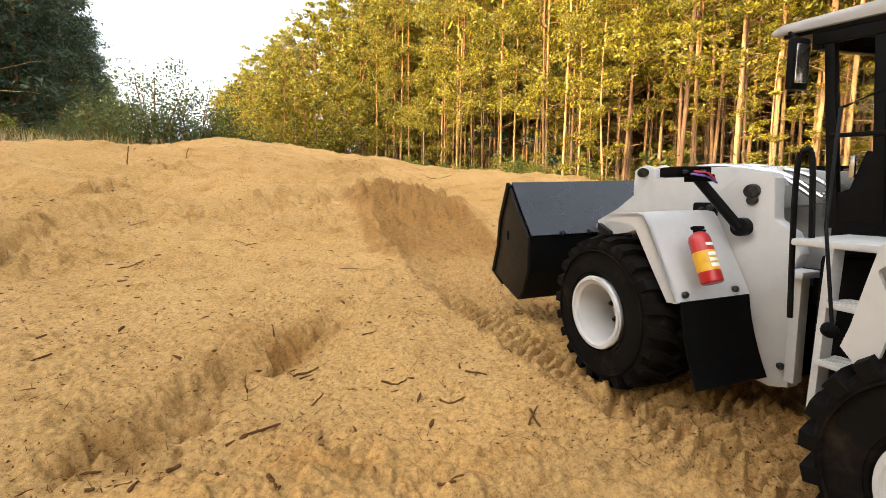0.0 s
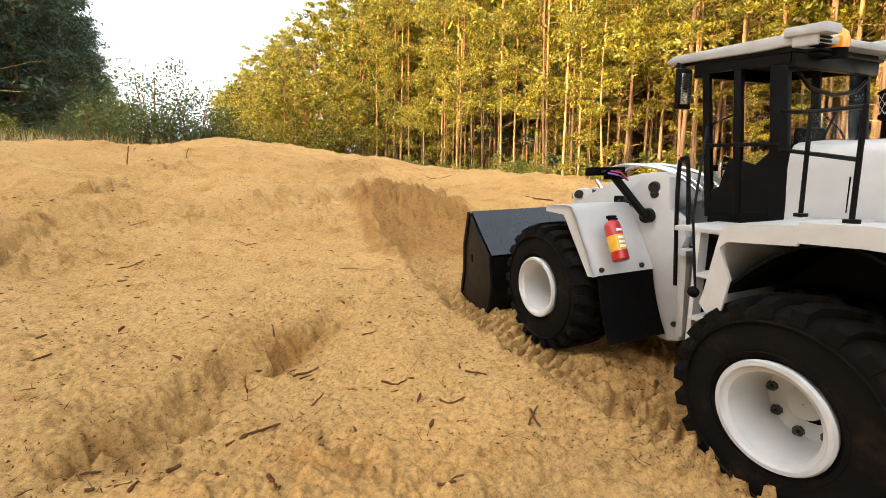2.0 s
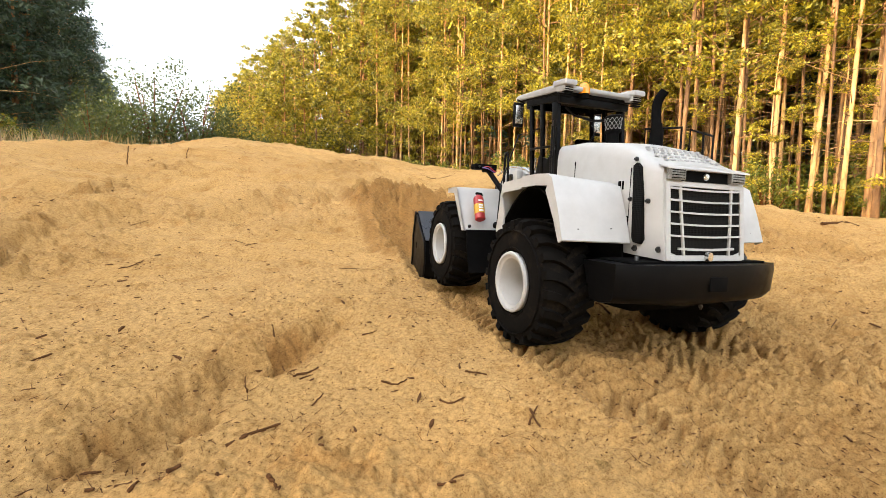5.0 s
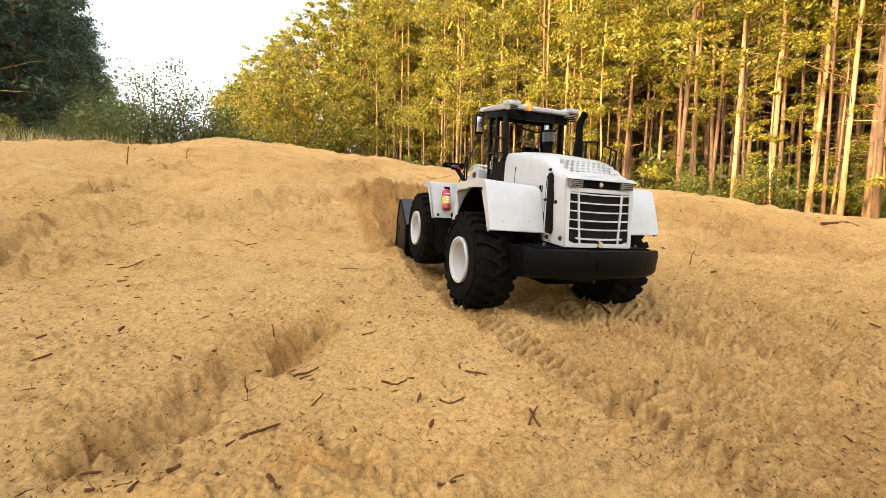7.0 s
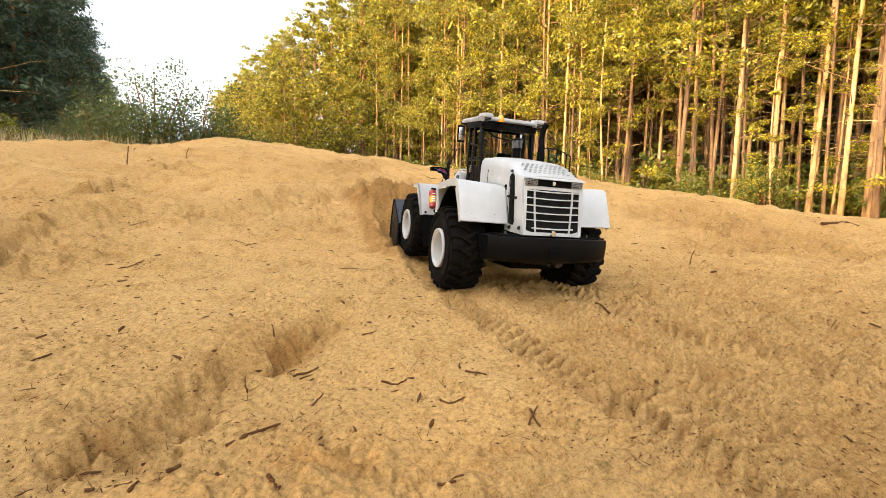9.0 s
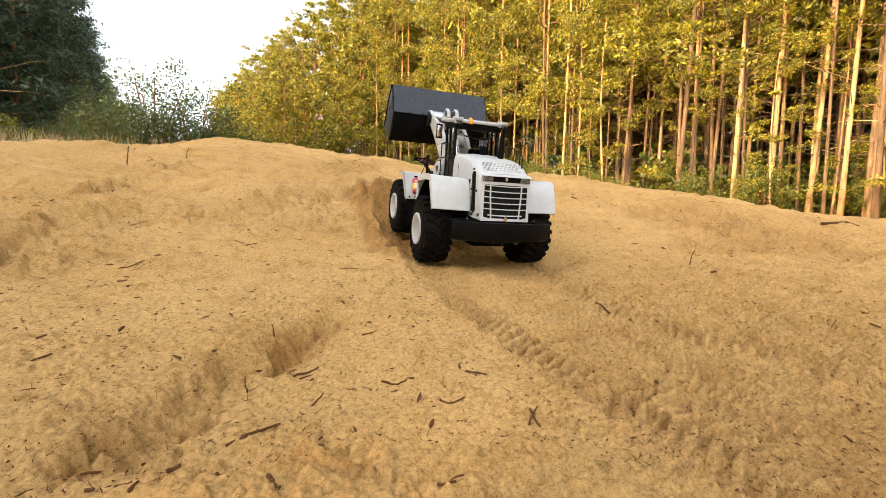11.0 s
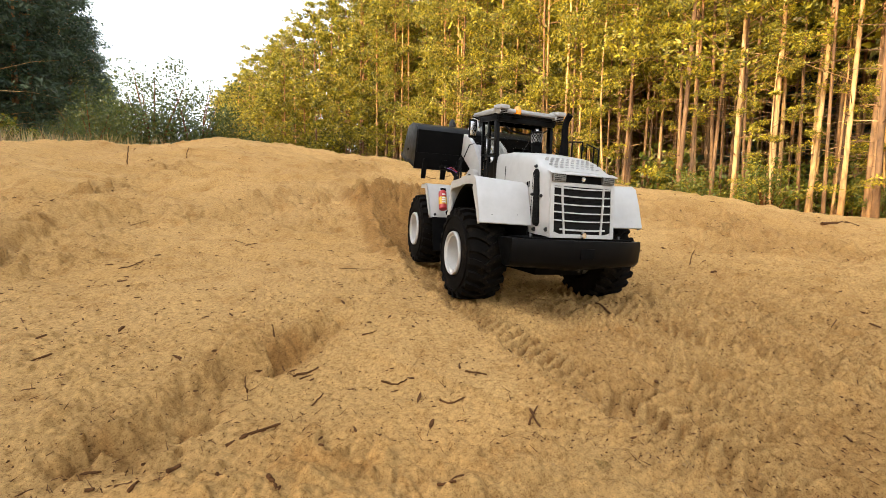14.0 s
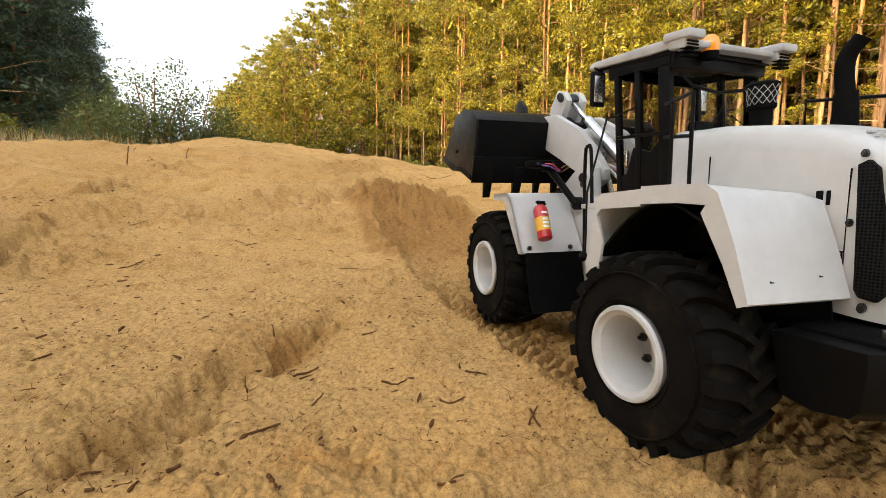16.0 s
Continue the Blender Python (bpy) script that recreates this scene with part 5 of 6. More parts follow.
def fire_extinguisher(parent):
    slope = Vector((0.1485 - 0.1265, 0, 0.087 - 0.041)).normalized()
    out = Vector((-slope.z, 0, slope.x))
    side = Vector((0, 1, 0))
    up = (slope + side * -0.10).normalized()
    m = Matrix((side.cross(up).to_4d(), side.to_4d(), up.to_4d(), (0, 0, 0, 1))).transposed()
    m.translation = fitted(Vector((0.1255, 0.0965, 0.0500)) + out * 0.0095, "front") - fitted(HINGE, "front")

    def piece(name, bm, mat, label="", under=None):
        ob = part(name, bm, mat, under or parent, label, zone="own")
        ob.matrix_basis = m if under is None else Matrix()
        return ob
    body = piece("fire_extinguisher", turned([(0, 0), (0.0058, 0), (0.0066, 0.0008), (0.0066, 0.0285), (0.0058, 0.0315), (0.0036, 0.0335), (0.0024, 0.0340), (0, 0.034)], (0, 0, 0), "z", 24), RED, "red fire extinguisher with a yellow label")
    # labels and valve ride on the bottle, placed like it
    piece("label_band", turned([(0.00672, 0.0075), (0.00672, 0.0205)], (0, 0, 0), "z", 24), YELLOW, "yellow instruction label")
    piece("valve", add(turned([(0.0022, 0.034), (0.0022, 0.037), (0, 0.037)], (0, 0, 0), "z", 12), add(block((-0.0016, -0.006, 0.0362), (0.0016, 0.003, 0.0382), 0.0006), block((-0.0014, -0.0068, 0.0345), (0.0014, -0.002, 0.0358), 0.0005))), MATT_BLACK, "black valve and handle")
    for k in range(3):
        for a0, wid in ((2.65, 0.9), (3.75, 0.5)):
            prof = [(0.00678 * math.cos(a0 + wid * t), 0.00678 * math.sin(a0 + wid * t)) for t in np.linspace(0, 1, 6)]
            z = 0.0095 + k * 0.0036
            if a0 < 3:
                rows = [[(x, y, z), (x, y, z + 0.0022)] for x, y in prof]
                piece("label_mark", sheet(rows, 0.00006), PALE, "pale printed pictogram field")
    prof = [(0.00670 * math.cos(2.7 + 0.9 * t), 0.00670 * math.sin(2.7 + 0.9 * t)) for t in np.linspace(0, 1, 6)]
    piece("label_bar", sheet([[(x, y, 0.0232), (x, y, 0.0252)] for x, y in prof], 0.00006), PALE, "pale bar of small print")
    return body


def lift_gear(f):
    """Arms, tilt lever, cylinders and bucket, at the digging position."""
    k = Vector(KNUCKLE)
    mid = [(0.1265, 0.096), (0.124, 0.110), (0.131, 0.1165), (0.155, 0.1155), (0.182, 0.109), (0.209, 0.090), (0.232, 0.058), (0.2525, 0.0355), (0.2515, 0.0225), (0.241, 0.0195), (0.226, 0.033), (0.205, 0.052), (0.180, 0.070), (0.155, 0.083)]
    bm = add(plate(mid, 0.027, 0.036, 0.0015), plate(mid, -0.036, -0.027, 0.0015))
    add(bm, turned([(0.009, -0.03), (0.009, 0.03)], (0.186, 0, 0.088), "y", 16))
    arm = part("lift_arm", bm, WHITE, f, "thick white curved lift arms", LIFT, 30)
    part("arm_collar", turned([(0.008, -0.041), (0.008, 0.041)], tuple(k), "y", 16), STEEL, arm)
    lever = part("tilt_lever", add(plate([(0.219, 0.122), (0.2275, 0.1255), (0.235, 0.121), (0.2355, 0.100), (0.231, 0.078), (0.226, 0.060), (0.218, 0.060), (0.2155, 0.085)], -0.016, -0.007, 0.0012), plate([(0.219, 0.122), (0.2275, 0.1255), (0.235, 0.121), (0.2355, 0.100), (0.231, 0.078), (0.226, 0.060), (0.218, 0.060), (0.2155, 0.085)], 0.007, 0.016, 0.0012)), WHITE, f, "white upright tilt lever", LIFT, 30)
    part("lever_pin", turned([(0.0045, -0.018), (0.0045, 0.018)], (0.2272, 0, 0.1185), "y", 14), BOLT, lever)
    part("tilt_cylinder", add(turned([(0.0065, 0.0), (0.0065, 0.055), (0.003, 0.055), (0.003, 0.085)], (0.143, 0, 0.1155), "x", 16), turned([(0.0045, -0.008), (0.0045, 0.008)], (0.2272, 0, 0.117), "y", 12)), STEEL, lever, "bright tilt cylinder")
    for s in (1, -1):
        cyl = part("lift_cylinder", add(turned([(0.006, 0), (0.006, 0.060), (0.0028, 0.060), (0.0028, 0.092)], (0.140, s * 0.020, 0.020), "x", 14), turned([(0.005, -0.005), (0.005, 0.005)], (0.140, s * 0.020, 0.020), "y", 12)), STEEL, f, "bright lift cylinder", (0.140, s * 0.020, 0.020))
        LIFTERS.append((cyl, s))
    # bucket: hollow, open ahead
    w = 0.119
    outer = [(0.2830, 0.0650), (0.2640, 0.0480), (0.2460, 0.0310), (0.2435, 0.0050), (0.2475, -0.0150), (0.2540, -0.0245), (0.2760, -0.0215), (0.3000, -0.0150)]
    rows = [[(x, y, z) for y in (-w, -w / 3, w / 3, w)] for x, z in outer]
    bm = sheet(rows, 0.0026)
    shell = part("bucket", bm, BLACK, f, "dark steel bucket with sharp folds and teeth", tuple(k + Vector((0.004, 0, 0.005))), 25, "bucket")
    guard = [[(x - 0.0012, y, z + 0.0012) for y in (-w, 0, w)] for x, z in outer[:3]]
    part("spill_guard", sheet(guard, 0.0008), GUARD_STEEL, shell, "sloping steel spill guard with painted blue sky sheen")
    cheek = outer + [(0.2935, 0.010), (0.2925, 0.036)]
    for s in (1, -1):
        part("bucket_cheek", plate(cheek, s * w, s * (w + 0.0028), 0.0006), BUCKET_STEEL, shell)
        part("cheek_edge", plate([(0.2845, 0.0665), (0.2945, 0.036), (0.2955, 0.010), (0.3025, -0.0155), (0.2985, -0.0155), (0.2915, 0.009), (0.2905, 0.035), (0.2805, 0.0640)], s * (w + 0.0004), s * (w + 0.0045), 0.0006), BLACK, shell)
        part("cheek_slot", block((0.276, s * (w + 0.0022), 0.020), (0.279, s * (w + 0.0034), 0.028), 0.0004), MATT_BLACK, shell)
        part("pin_lug", plate([(0.2470, 0.040), (0.2360, 0.036), (0.2330, 0.026), (0.2380, 0.016), (0.2460, 0.012)], s * 0.038, s * 0.044, 0.0008), BUCKET_STEEL, shell)
        part("guard_slots", add(block((0.262, s * 0.07 - 0.022, 0.0485), (0.2655, s * 0.07 + 0.022, 0.0497), 0, Matrix.Rotation(radians(-42), 3, "Y")), block((0.268, s * 0.07 - 0.022, 0.0541), (0.2715, s * 0.07 + 0.022, 0.0553), 0, Matrix.Rotation(radians(-42), 3, "Y"))), MATT_BLACK, shell)
    part("cutting_edge", plate([(0.283, -0.0222), (0.3045, -0.0165), (0.3045, -0.0140), (0.283, -0.0185)], -w - 0.003, w + 0.003, 0.0006), BLACK, shell)
    for n in range(8):
        y = -0.105 + 0.030 * n
        part("bucket_tooth", plate([(0.291, -0.0225), (0.3165, -0.0142), (0.3172, -0.0128), (0.300, -0.0118), (0.291, -0.0160)], y - 0.0040, y + 0.0040, 0.0006), BLACK, shell)
    bolts(shell, [(0.2445, y, 0.0335) for y in (-0.09, -0.06, 0.06, 0.09)], "x", 0.0022, -1)
    return arm, lever, shell


LIFTERS = []
loader = tagged(new("wheel_loader"), "white model wheel loader with black bucket driving on sand", "wheel loader")
loader.empty_display_size = 0.1
loader["zone"] = "rear"
rear_body(loader)
hood(loader)
cab(loader)
exhaust(loader)
for side in (1, -1):
    rear_fender(loader, side)
    ladder(loader, side)
rails(loader)
FRONT = front_frame()
fire_extinguisher(FRONT)
ARM, LEVER, BUCKET = lift_gear(FRONT)
RUNNING = []
for x, y, z, radius, rim in ((0.0, 0.1235, 0.0, 0.0610, 0.0268), (0.2099, 0.1220, 0.0213, 0.0605, 0.0266)):
    for side in (1, -1):
        RUNNING.append((wheel(loader, x, side * y, z, radius, rim, 0.052, side), x, side * y, z, radius, side))

# ---- twigs, bark and crumbs on the sand ----
def sand_at(xs, ys):
    return sand_height(np.asarray(xs, float), np.asarray(ys, float))[0]


def stick(name, points, radius, label, category="twig", taper=0.6, mat=None):
    """A crooked twig lying along plan points (x, y, height above the sand)."""
    rng = random.Random(round(points[0][0] * 9973) + round(points[-1][1] * 7919))
    line, radius = [], radius * 0.72
    z = sand_at([p[0] for p in points], [p[1] for p in points])
    pts = [Vector((p[0], p[1], float(h) + p[2])) for p, h in zip(points, z)]
    smooth_line = rounded(pts, 4)
    for p in smooth_line:
        line.append(p + Vector((rng.uniform(-1, 1), rng.uniform(-1, 1), rng.uniform(-0.3, 1))) * radius * 0.7)
    rad = [radius * (1 - (1 - taper) * n / (len(line) - 1)) * rng.uniform(0.75, 1.2) for n in range(len(line))]
    v, f = tube(line, rad, 7)
    return tagged(new(name, mesh_of(name, v, f, mat or TWIG, False)), label, category, "twigs on the sand")


def chip_mesh(seed):
    """A small ragged flake of bark."""
    rng = random.Random(seed)
    bm = bmesh.new()
    n = 7
    ring = [(math.cos(2 * math.pi * k / n) * rng.uniform(0.55, 1.1), math.sin(2 * math.pi * k / n) * rng.uniform(0.22, 0.5)) for k in range(n)]
    low = [bm.verts.new((x, y, -0.12)) for x, y in ring]
    top = [bm.verts.new((x * 0.86, y * 0.8, rng.uniform(0.14, 0.30))) for x, y in ring]
    bm.faces.new(low[::-1])
    bm.faces.new(top)
    for k in range(n):
        j = (k + 1) % n
        bm.faces.new((low[k], low[j], top[j], top[k]))
    mesh = bpy.data.meshes.new("bark_chip")
    bm.to_mesh(mesh)
    bm.free()
    mesh.materials.append(TWIG)
    return mesh


def twigs():
    stick("twig", [(-0.134, 0.262, 0.00095), (-0.121, 0.27, 0.00095), (-0.106, 0.28, 0.00095)], 0.0019, 'broken piece of stick with splintered ends')
    stick("twig", [(-0.127, 0.268, 0.00065), (-0.113, 0.273, 0.00065)], 0.0013, 'broken piece of stick with splintered ends')
    stick("twig", [(-0.167, 0.42, 0.001), (-0.145, 0.39, 0.001), (-0.127, 0.371, 0.0006)], 0.0012, 'dark brown crooked twig lying on sand')
    stick("twig", [(-0.123, 0.353, 0.0008), (-0.114, 0.36, 0.0008), (-0.107, 0.371, 0.0008)], 0.0016, 'broken piece of stick with splintered ends')
    stick("twig", [(-0.117, 0.352, 0.0005), (-0.108, 0.36, 0.0005)], 0.001, 'dark brown crooked twig lying on sand')
    stick("twig", [(-0.095, 0.313, 0.00055), (-0.091, 0.328, 0.00055)], 0.0011, 'dark brown crooked twig lying on sand')
    stick("twig", [(-0.149, 0.326, 0.00055), (-0.15, 0.326, 0.006), (-0.151, 0.327, 0.013)], 0.0011, 'short dark twig sticking up from the sand')
    stick("twig", [(-0.139, 0.213, 0.0011), (-0.137, 0.222, 0.0011)], 0.0022, 'broken piece of stick with splintered ends')
    stick("twig", [(-0.142, 0.235, 0.00055), (-0.137, 0.236, 0.00055), (-0.134, 0.239, 0.00055)], 0.0011, 'dark brown crooked twig lying on sand')
    stick("twig", [(-0.115, 0.215, 0.00065), (-0.106, 0.209, 0.00065)], 0.0013, 'dark brown crooked twig lying on sand')
    stick("twig", [(-0.088, 0.215, 0.0008), (-0.083, 0.209, 0.0008), (-0.079, 0.205, 0.0008)], 0.0016, 'broken piece of stick with splintered ends')
    stick("twig", [(-0.159, 0.204, 0.0007), (-0.152, 0.206, 0.0007)], 0.0014, 'dark brown crooked twig lying on sand')
    stick("twig", [(-0.149, 0.198, 0.0008), (-0.148, 0.204, 0.0008)], 0.0016, 'broken piece of stick with splintered ends')
    stick("twig", [(-0.171, 0.2, 0.0007), (-0.167, 0.202, 0.0007)], 0.0014, 'dark brown crooked twig lying on sand')
    stick("twig", [(-0.048, 0.346, 0.0007), (-0.037, 0.342, 0.0007), (-0.028, 0.343, 0.0007)], 0.0014, 'dark brown crooked twig lying on sand')
    stick("twig", [(-0.166, 0.685, 0.0004), (-0.13, 0.693, 0.0004), (-0.095, 0.679, 0.0004)], 0.0008, 'dark brown crooked twig lying on sand')
    stick("twig", [(-1.08, 1.498, 0.00275), (-1.078, 1.499, 0.035), (-1.075, 1.501, 0.07)], 0.003, 'short dark twig sticking up from the sand')
    stick("twig", [(-1.018, 1.739, 0.00225), (-1.017, 1.74, 0.03), (-1.01, 1.744, 0.055)], 0.0026, 'short dark twig sticking up from the sand')
    stick("twig", [(-0.483, 0.644, 0.0008), (-0.47, 0.652, 0.0008), (-0.47, 0.679, 0.0008)], 0.0016, 'dark brown crooked twig lying on sand')
    stick("twig", [(-0.422, 0.883, 0.0007), (-0.391, 0.856, 0.0007)], 0.0014, 'dark brown crooked twig lying on sand')
    stick("twig", [(-0.384, 0.841, 0.0008), (-0.37, 0.866, 0.0008)], 0.0016, 'dark brown crooked twig lying on sand')
    stick("twig", [(-0.307, 0.915, 0.00075), (-0.3, 0.947, 0.00075)], 0.0015, 'dark brown crooked twig lying on sand')
    stick("twig", [(0.202, 0.595, 0.0013), (0.205, 0.559, 0.0013), (0.209, 0.524, 0.0013)], 0.0026, 'straight peeled stick on the sand')
    stick("twig", [(1.30, 1.50, 0.002), (1.40, 1.535, 0.004), (1.43, 1.50, 0.003)], 0.008, 'thick curved grey branch lying on the crest')
    stick("twig", [(0.303, 1.63, 0.00225), (0.352, 1.612, 0.00225), (0.402, 1.613, 0.00225)], 0.0045, 'dark brown crooked twig lying on sand')
    stick("twig", [(1.187, 2.039, 0.004), (1.285, 2.077, 0.004), (1.294, 1.982, 0.004)], 0.008, 'dark brown crooked twig lying on sand')
    stick("twig", [(0.936, 1.888, 0.00175), (0.975, 1.845, 0.00175), (0.886, 1.63, 0.00175)], 0.0035, 'dark brown crooked twig lying on sand')
    stick("twig", [(0.488, 1.672, 0.00175), (0.513, 1.619, 0.00175)], 0.0035, 'dark brown crooked twig lying on sand')
    stick("twig", [(0.633, 1.875, 0.0015), (0.627, 1.791, 0.0015)], 0.003, 'dark brown crooked twig lying on sand')
    stick("twig", [(0.458, 0.804, 0.0008), (0.464, 0.808, 0.012), (0.468, 0.808, 0.022)], 0.0016, 'short dark twig sticking up from the sand')
    stick("twig", [(0.06, 0.383, 0.00065), (0.074, 0.399, 0.00065)], 0.0013, 'dark brown crooked twig lying on sand')
    stick("twig", [(0.059, 0.28, 0.0006), (0.067, 0.291, 0.0006)], 0.0012, 'dark brown crooked twig lying on sand')
    stick("twig", [(0.062, 0.289, 0.0006), (0.066, 0.279, 0.0006)], 0.0012, 'dark brown crooked twig lying on sand')
    stick("twig", [(0.007, 0.23, 0.00065), (0.017, 0.233, 0.00065)], 0.0013, 'dark brown crooked twig lying on sand')
    stick("twig", [(-0.0, 0.217, 0.0006), (0.009, 0.214, 0.0006)], 0.0012, 'dark brown crooked twig lying on sand')
    stick("twig", [(-0.078, 0.419, 0.00055), (-0.064, 0.426, 0.00055)], 0.0011, 'dark brown crooked twig lying on sand')
    stick("twig", [(0.409, 0.569, 0.0006), (0.41, 0.548, 0.0006)], 0.0012, 'dark brown crooked twig lying on sand')
    stick("twig", [(0.401, 0.445, 0.0005), (0.454, 0.493, 0.004)], 0.001, 'dark brown crooked twig lying on sand')
    stick("twig", [(0.261, 0.276, 0.0008), (0.25, 0.254, 0.0008)], 0.0016, 'dark brown crooked twig lying on sand')
    stick("twig", [(0.02, 0.34, 0.0006), (0.037, 0.335, 0.0006)], 0.0012, 'dark brown crooked twig lying on sand')
    stick("twig", [(0.0, 0.309, 0.0007), (0.008, 0.306, 0.0007), (0.018, 0.312, 0.0007)], 0.0014, 'broken piece of stick with splintered ends')
    stick("twig", [(0.118, 0.259, 0.00055), (0.126, 0.258, 0.00055)], 0.0011, 'dark brown crooked twig lying on sand')
    stick("twig", [(-0.402, 0.409, 0.00045), (-0.376, 0.387, 0.00045)], 0.0009, 'dark brown crooked twig lying on sand')
    stick("twig", [(-0.678, 0.943, 0.0006), (-0.662, 0.978, 0.0006)], 0.0012, 'dark brown crooked twig lying on sand')
    stick("twig", [(0.083, 1.914, 0.001), (0.157, 2.084, 0.001)], 0.002, 'dark brown crooked twig lying on sand')
    stick("twig", [(-0.113, 2.121, 0.0011), (-0.044, 2.073, 0.0011), (0.039, 2.227, 0.0011)], 0.0022, 'dark brown crooked twig lying on sand')


def debris():
    rng = np.random.default_rng(77)
    twigs()
    flakes = [chip_mesh(k) for k in range(7)]
    spots = []
    while len(spots) < 210:
        az, r = rng.uniform(-46, 46), 0.25 * math.exp(rng.uniform(0, 1.0) ** 0.7 * 1.75)
        x, y = at_bearing(az, r)
        side, run = along(np.array([x]), np.array([y]), RUT)
        if -0.17 < side[0] < 0.16 and rng.random() < 0.85:
            continue
        spots.append((x, y, r))
    for (x, y, r), z in zip(spots, sand_at([q[0] for q in spots], [q[1] for q in spots])):
        c = tagged(new("bark_chip", flakes[int(rng.integers(7))]), "dark brown flake of pine bark on sand", "bark chip", "bark chips on the sand")
        size = rng.uniform(0.0011, 0.0029) * (1 + 0.7 * r) * (1.6 if rng.random() < 0.12 else 1)
        c.matrix_basis = pose(x, y, float(z) + size * 0.10, rng.uniform(-14, 14), rng.uniform(-14, 14), rng.uniform(0, 360)) @ Matrix.Diagonal((size * rng.uniform(0.9, 2.4), size, size, 1))
    # litter: short needles and specks, uncountable
    def litter(name, label, count, mat, build, lo, hi, right_bias=0.0):
        az = rng.uniform(-47, 47, count)
        if right_bias:
            az = np.where(rng.random(count) < right_bias, rng.uniform(10, 47, count), az)
        r = lo * np.exp(rng.uniform(0, math.log(hi / lo), count))
        x, y = np.sin(np.radians(az)) * r, np.cos(np.radians(az)) * r
        z = sand_at(x, y)
        verts, faces = [], []
        for p in zip(x, y, z, r):
            build(p, verts, faces)
        tagged(new(name, mesh_of(name, verts, faces, mat)), label, "litter", kind="stuff")

    def speck(p, verts, faces):
        x, y, z, r = p
        s, a = rng.uniform(0.0006, 0.0017) * (0.45 + 1.1 * r), rng.uniform(0, math.pi)
        lx, ly = math.cos(a) * s * rng.uniform(0.9, 2.0), math.sin(a) * s * rng.uniform(0.9, 2.0)
        wx, wy = -math.sin(a) * s * 0.5, math.cos(a) * s * 0.5
        k = len(verts)
        verts.extend([(x - lx, y - ly, z), (x + wx, y + wy, z), (x + lx, y + ly, z), (x - wx, y - wy, z), (x, y, z + s * 0.8)])
        faces.extend([(k, k + 1, k + 4), (k + 1, k + 2, k + 4), (k + 2, k + 3, k + 4), (k + 3, k, k + 4)])

    def needle(p, verts, faces):
        x, y, z, r = p
        s, a, w = rng.uniform(0.003, 0.010), rng.uniform(0, math.pi), 0.00022 * (1 + r)
        lx, ly = math.cos(a) * s, math.sin(a) * s
        up = rng.uniform(0.0, 0.004)
        k = len(verts)
        verts.extend([(x - ly * w / s, y + lx * w / s, z), (x + ly * w / s, y - lx * w / s, z), (x + lx, y + ly, z + up + w), (x, y, z + 2 * w)])
        faces.extend([(k, k + 1, k + 2), (k + 1, k + 3, k + 2), (k + 3, k, k + 2)])

    def crumb(p, verts, faces):
        x, y, z, r = p
        s = rng.uniform(0.0006, 0.0019) * (0.55 + 0.65 * r)
        k = len(verts)
        for ux, uy, uz in ((1, 0, 0), (0, 1, 0), (-1, 0, 0), (0, -1, 0), (0, 0, 1), (0, 0, -1)):
            q = rng.uniform(0.65, 1.25) * s
            verts.append((x + ux * q, y + uy * q, z + uz * q * 0.8 + 0.2 * s))
        faces.extend([(k + a, k + b, k + c) for a, b, c in ((0, 1, 4), (1, 2, 4), (2, 3, 4), (3, 0, 4), (1, 0, 5), (2, 1, 5), (3, 2, 5), (0, 3, 5))])

    litter("bark_crumbs", "tiny dark specks of bark strewn on sand", 4300, TWIG, speck, 0.26, 2.6, 0.35)
    litter("sand_grains", "small loose lumps of dry sand", 3600, SAND, crumb, 0.28, 2.4, 0.4)
    litter("pine_needle_litter", "dry brown pine needles strewn on sand", 1000, TWIG, needle, 0.25, 2.2)
    # sand crumbs along the churned track, banks and heap
    count = 2500
    line = [Vector(p) for p in RUT]
    pts = []
    for n in range(count):
        if n < 1700:
            k = rng.uniform(0, len(RUT) - 1.001)
            a, b = line[int(k)], line[int(k) + 1]
            q = a.lerp(b, k - int(k))
            d = (b - a).normalized()
            off = rng.normal(0.15, 0.018) if rng.random() < 0.55 else rng.uniform(-0.2, 0.16)
            pts.append((q.x - d.y * off, q.y + d.x * off))
        elif n < 2500:
            pts.append((rng.normal(-0.14, 0.11), rng.normal(1.32, 0.12)))
        else:
            k = rng.uniform(0, len(BANK) - 1.001)
            a, b = Vector(BANK[int(k)]), Vector(BANK[int(k) + 1])
            q = a.lerp(b, k - int(k)) + Vector((rng.normal(0.012, 0.018), rng.normal(-0.008, 0.018)))
            pts.append((q.x, q.y))
    pts = np.array(pts)
    z = sand_at(pts[:, 0], pts[:, 1])
    verts, faces = [], []
    for p in zip(pts[:, 0], pts[:, 1], z, np.hypot(pts[:, 0], pts[:, 1])):
        crumb(p, verts, faces)
    tagged(new("sand_crumbs", mesh_of("sand_crumbs", verts, faces, CLOD)), "small crumbs of damp sand along the track", "sand", kind="stuff")
    # a scrap of clear plastic
    bm = bmesh.new()
    x0, y0 = SCRAP
    rows = [[(x0 + 0.004 * (i - 1), y0 + 0.0045 * (j - 1), floor_at(x0, y0) + 0.001 + 0.0022 * ((i * 7 + j * 3) % 4) / 3) for j in range(3)] for i in range(3)]
    sc = part("plastic_scrap", sheet(rows, 0.0002), GLASS)
    tagged(sc, "crumpled scrap of clear plastic on sand", "litter")


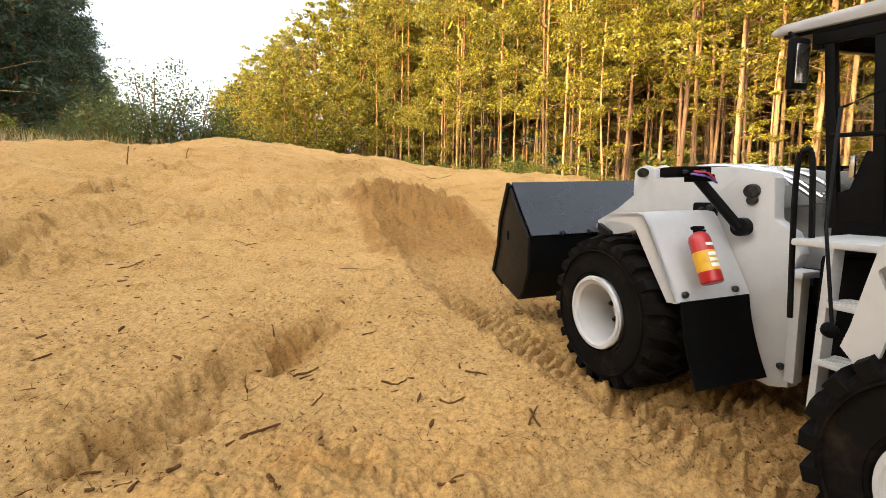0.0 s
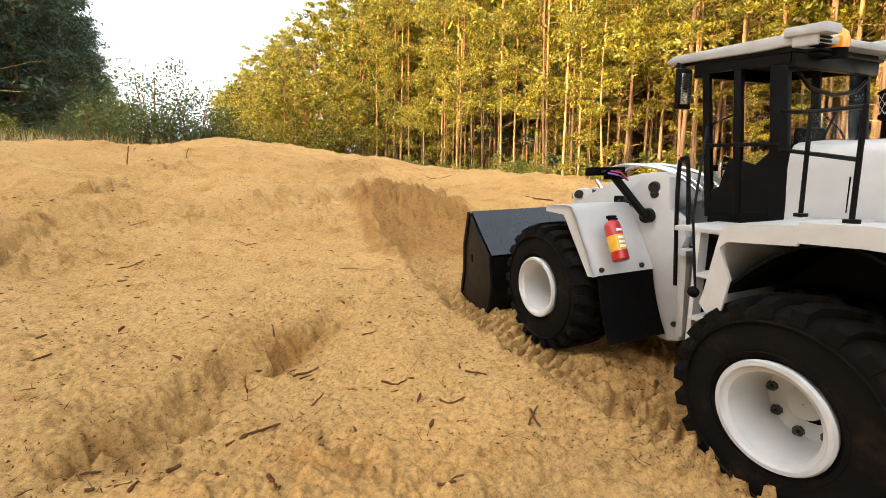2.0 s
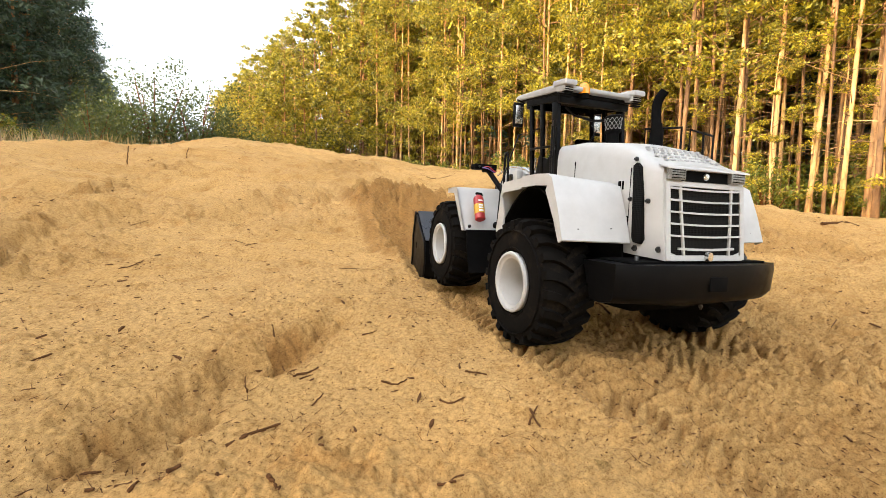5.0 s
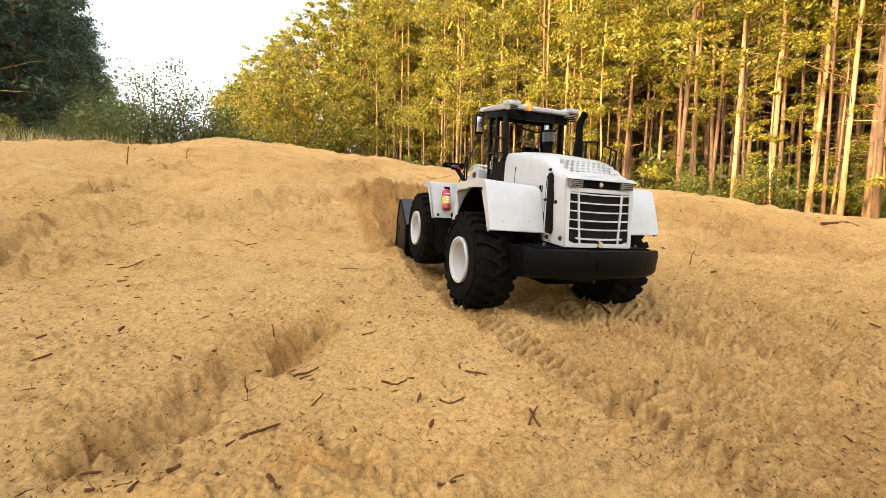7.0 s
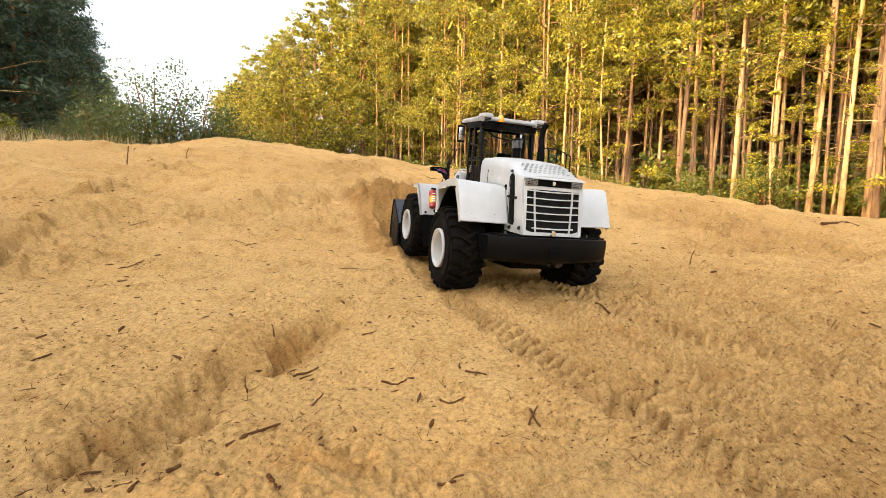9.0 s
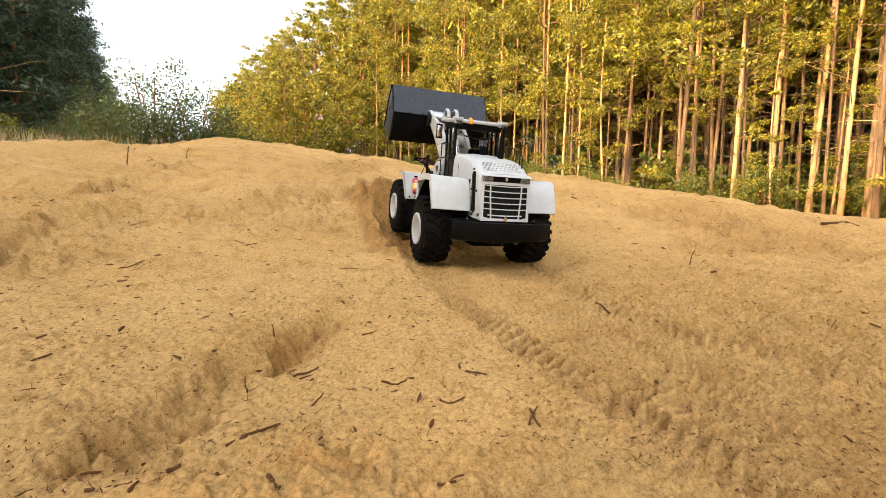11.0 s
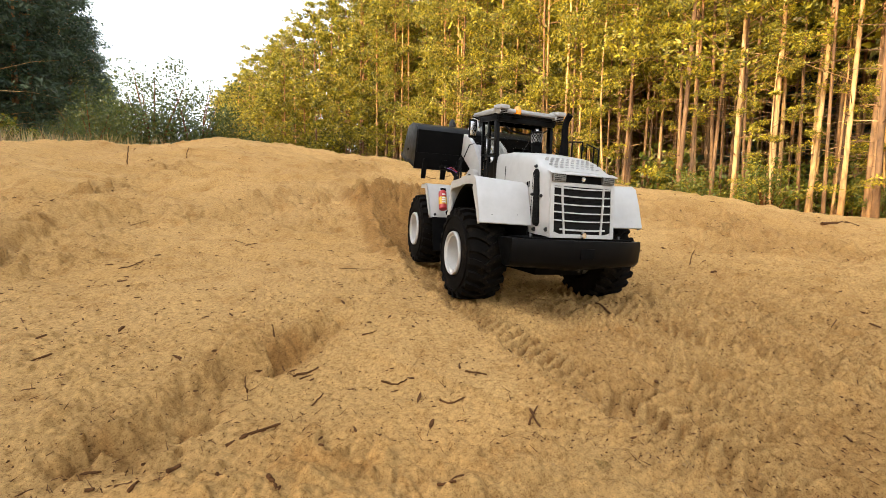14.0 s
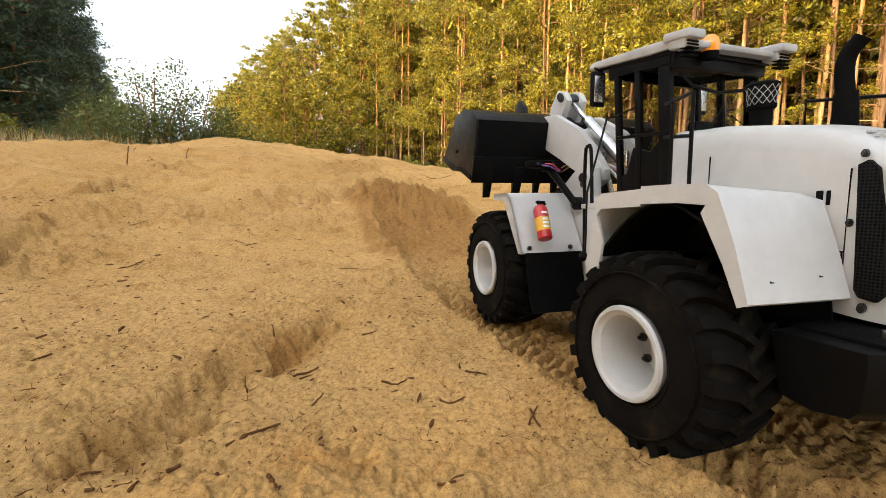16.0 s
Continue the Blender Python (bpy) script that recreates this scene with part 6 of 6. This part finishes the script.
CLOD = two_tone("damp_sand_clod", (0.26, 0.145, 0.050), (0.40, 0.235, 0.088), 300, 0.95, grain=0.6, gscale=1500)
SCRAP = (0.093, 0.236)
debris()


# ---- what moves ----
# seconds, place, turn about x, y, z, steering of the front frame
DRIVE = [
    (0, 0.3011, 0.1761, 0.0538, -3.07, -2.08, 107.17, 1.10),
    (0.5, 0.2964, 0.1917, 0.0544, -3.46, -2.40, 108.34, 0.16),
    (1, 0.2888, 0.2101, 0.0560, -3.86, -2.74, 109.48, -0.43),
    (1.5, 0.2846, 0.2351, 0.0577, -4.02, -3.06, 111.22, -0.43),
    (2, 0.2834, 0.2635, 0.0586, -4.11, -3.32, 112.74, -0.25),
    (2.5, 0.2782, 0.2855, 0.0632, -3.33, -3.13, 113.47, -0.33),
    (3, 0.2660, 0.3127, 0.0690, -2.42, -2.65, 114.27, -0.71),
    (3.5, 0.2474, 0.3439, 0.0760, -0.75, -1.10, 114.03, -1.21),
    (4, 0.2200, 0.3758, 0.0798, 0.73, 0.10, 111.83, -1.26),
    (6.5, 0.1477, 0.5561, 0.0913, 1.89, -1.51, 109.84, -2.41),
    (7, 0.1361, 0.5773, 0.0915, 1.60, -2.98, 109.37, -1.10),
    (7.5, 0.1300, 0.6043, 0.0912, 1.81, -4.42, 108.47, -0.34),
    (8, 0.1259, 0.6123, 0.0887, 2.12, -4.12, 108.00, 0.03),
    (8.5, 0.1200, 0.6408, 0.0966, 2.32, -3.13, 107.73, 0.17),
    (9, 0.1101, 0.6718, 0.0972, 2.24, -1.95, 108.07, 0.27),
    (11.5, 0.0511, 0.8825, 0.1239, 1.37, -6.74, 107.94, 1.82),
    (12, 0.0365, 0.9199, 0.1229, 1.92, -6.34, 107.47, 1.51),
    (12.5, 0.0375, 0.8949, 0.1214, 1.36, -6.10, 107.96, 0.88),
    (13, 0.0609, 0.8449, 0.1202, 0.86, -5.79, 108.32, 0.40),
    (13.5, 0.0987, 0.7157, 0.1017, 1.03, -3.72, 108.82, -0.02),
    (14, 0.1297, 0.6092, 0.0965, 1.70, -1.06, 108.62, -0.83),
    (14.5, 0.1552, 0.5239, 0.0954, 1.13, 2.09, 108.98, -1.38),
    (15, 0.1784, 0.4360, 0.0907, 1.00, 2.62, 108.10, -1.82),
    (15.5, 0.1992, 0.3668, 0.0835, 0.04, 0.70, 108.41, -2.22),
    (16, 0.2274, 0.2976, 0.0727, -1.80, -1.16, 109.24, -2.00),
]
# seconds, angle of the lift arms, tilt of the bucket (tip up positive)
DIG = [
    (0, -12.5, 9), (1.0, -15, 9), (1.5, -20, 5), (2.0, -24.5, 1), (2.5, -27, 0), (3.0, -29, 0), (3.5, -30.5, 0), (6.3, -30.0, 0), (9.0, -30.0, 2), (9.4, -29, 8),
    (10.2, 0, 22), (10.9, 40, 24), (11.3, 47, 22), (11.5, 47, 20), (11.75, 42, -35), (12.0, 36, -80), (12.5, 33, -86), (16.0, 25, -86),
]


def glide(table, t):
    ts = [row[0] for row in table]
    return [float(np.interp(t, ts, [row[k] for row in table])) for k in range(1, len(table[0]))]


def motions():
    walk(loader, [(row[0], pose(*row[1:7])) for row in DRIVE])
    hinge, lift_pin = fitted(HINGE, "front"), fitted(LIFT, "front")
    walk(FRONT, [(row[0], pose(*hinge, 0, 0, row[7])) for row in DRIVE])
    here = lift_pin - hinge
    reach = (fitted(KNUCKLE, "front") - lift_pin)
    rest, reach = math.degrees(math.atan2(reach.z, reach.x)), reach.length
    arm_rows, lever_rows, bucket_rows, lifter_rows = [], [], [], ([], [])
    steps = sorted({row[0] for row in DIG} | {10.5, 10.7, 11.1, 11.6, 11.85})
    for t in steps:
        lift, tilt = glide(DIG, t)
        arm_rows.append((t, pose(*here, 0, rest - lift, 0)))
        lever_rows.append((t, pose(*here, 0, -14.5 - lift, 0)))
        pin = here + reach * Vector((math.cos(radians(lift)), 0, math.sin(radians(lift))))
        bucket_rows.append((t, pose(*pin, 0, -tilt, 0)))
        for k, side in enumerate((1, -1)):
            foot = fitted((0.140, side * 0.020, 0.020), "front") - hinge
            grip = here + 0.085 * Vector((math.cos(radians(lift + 14)), 0, math.sin(radians(lift + 14))))
            lifter_rows[k].append((t, pose(*foot, 0, -math.degrees(math.atan2(grip.z - foot.z, grip.x - foot.x)), 0)))
    walk(ARM, arm_rows)
    walk(LEVER, lever_rows)
    walk(BUCKET, bucket_rows)
    for (cylinder, side), rows in zip(LIFTERS, lifter_rows):
        walk(cylinder, rows)
    run, place, spins = 0.0, None, []
    for n in range(81):
        t = n / 5
        x, y, z, rx, ry, rz, steer = glide(DRIVE, t)
        if place is not None:
            ahead = Vector((math.cos(radians(rz)), math.sin(radians(rz)), 0))
            run += (Vector((x, y, z)) - place).dot(ahead)
        place = Vector((x, y, z))
        spins.append((t, run, steer))
    for w, x, y, z, radius, side in RUNNING:
        rows = []
        for t, run, steer in spins:
            if x > 0.1:
                a = radians(steer)
                dx = x - hinge.x
                rows.append((t, pose(hinge.x + dx * math.cos(a) - y * math.sin(a), dx * math.sin(a) + y * math.cos(a), z, 0, 0, steer) @ pose(0, 0, 0, 0, math.degrees(run / radius), 0)))
            else:
                rows.append((t, pose(x, y, z, 0, math.degrees(run / radius), 0)))
        walk(w, rows)


motions()
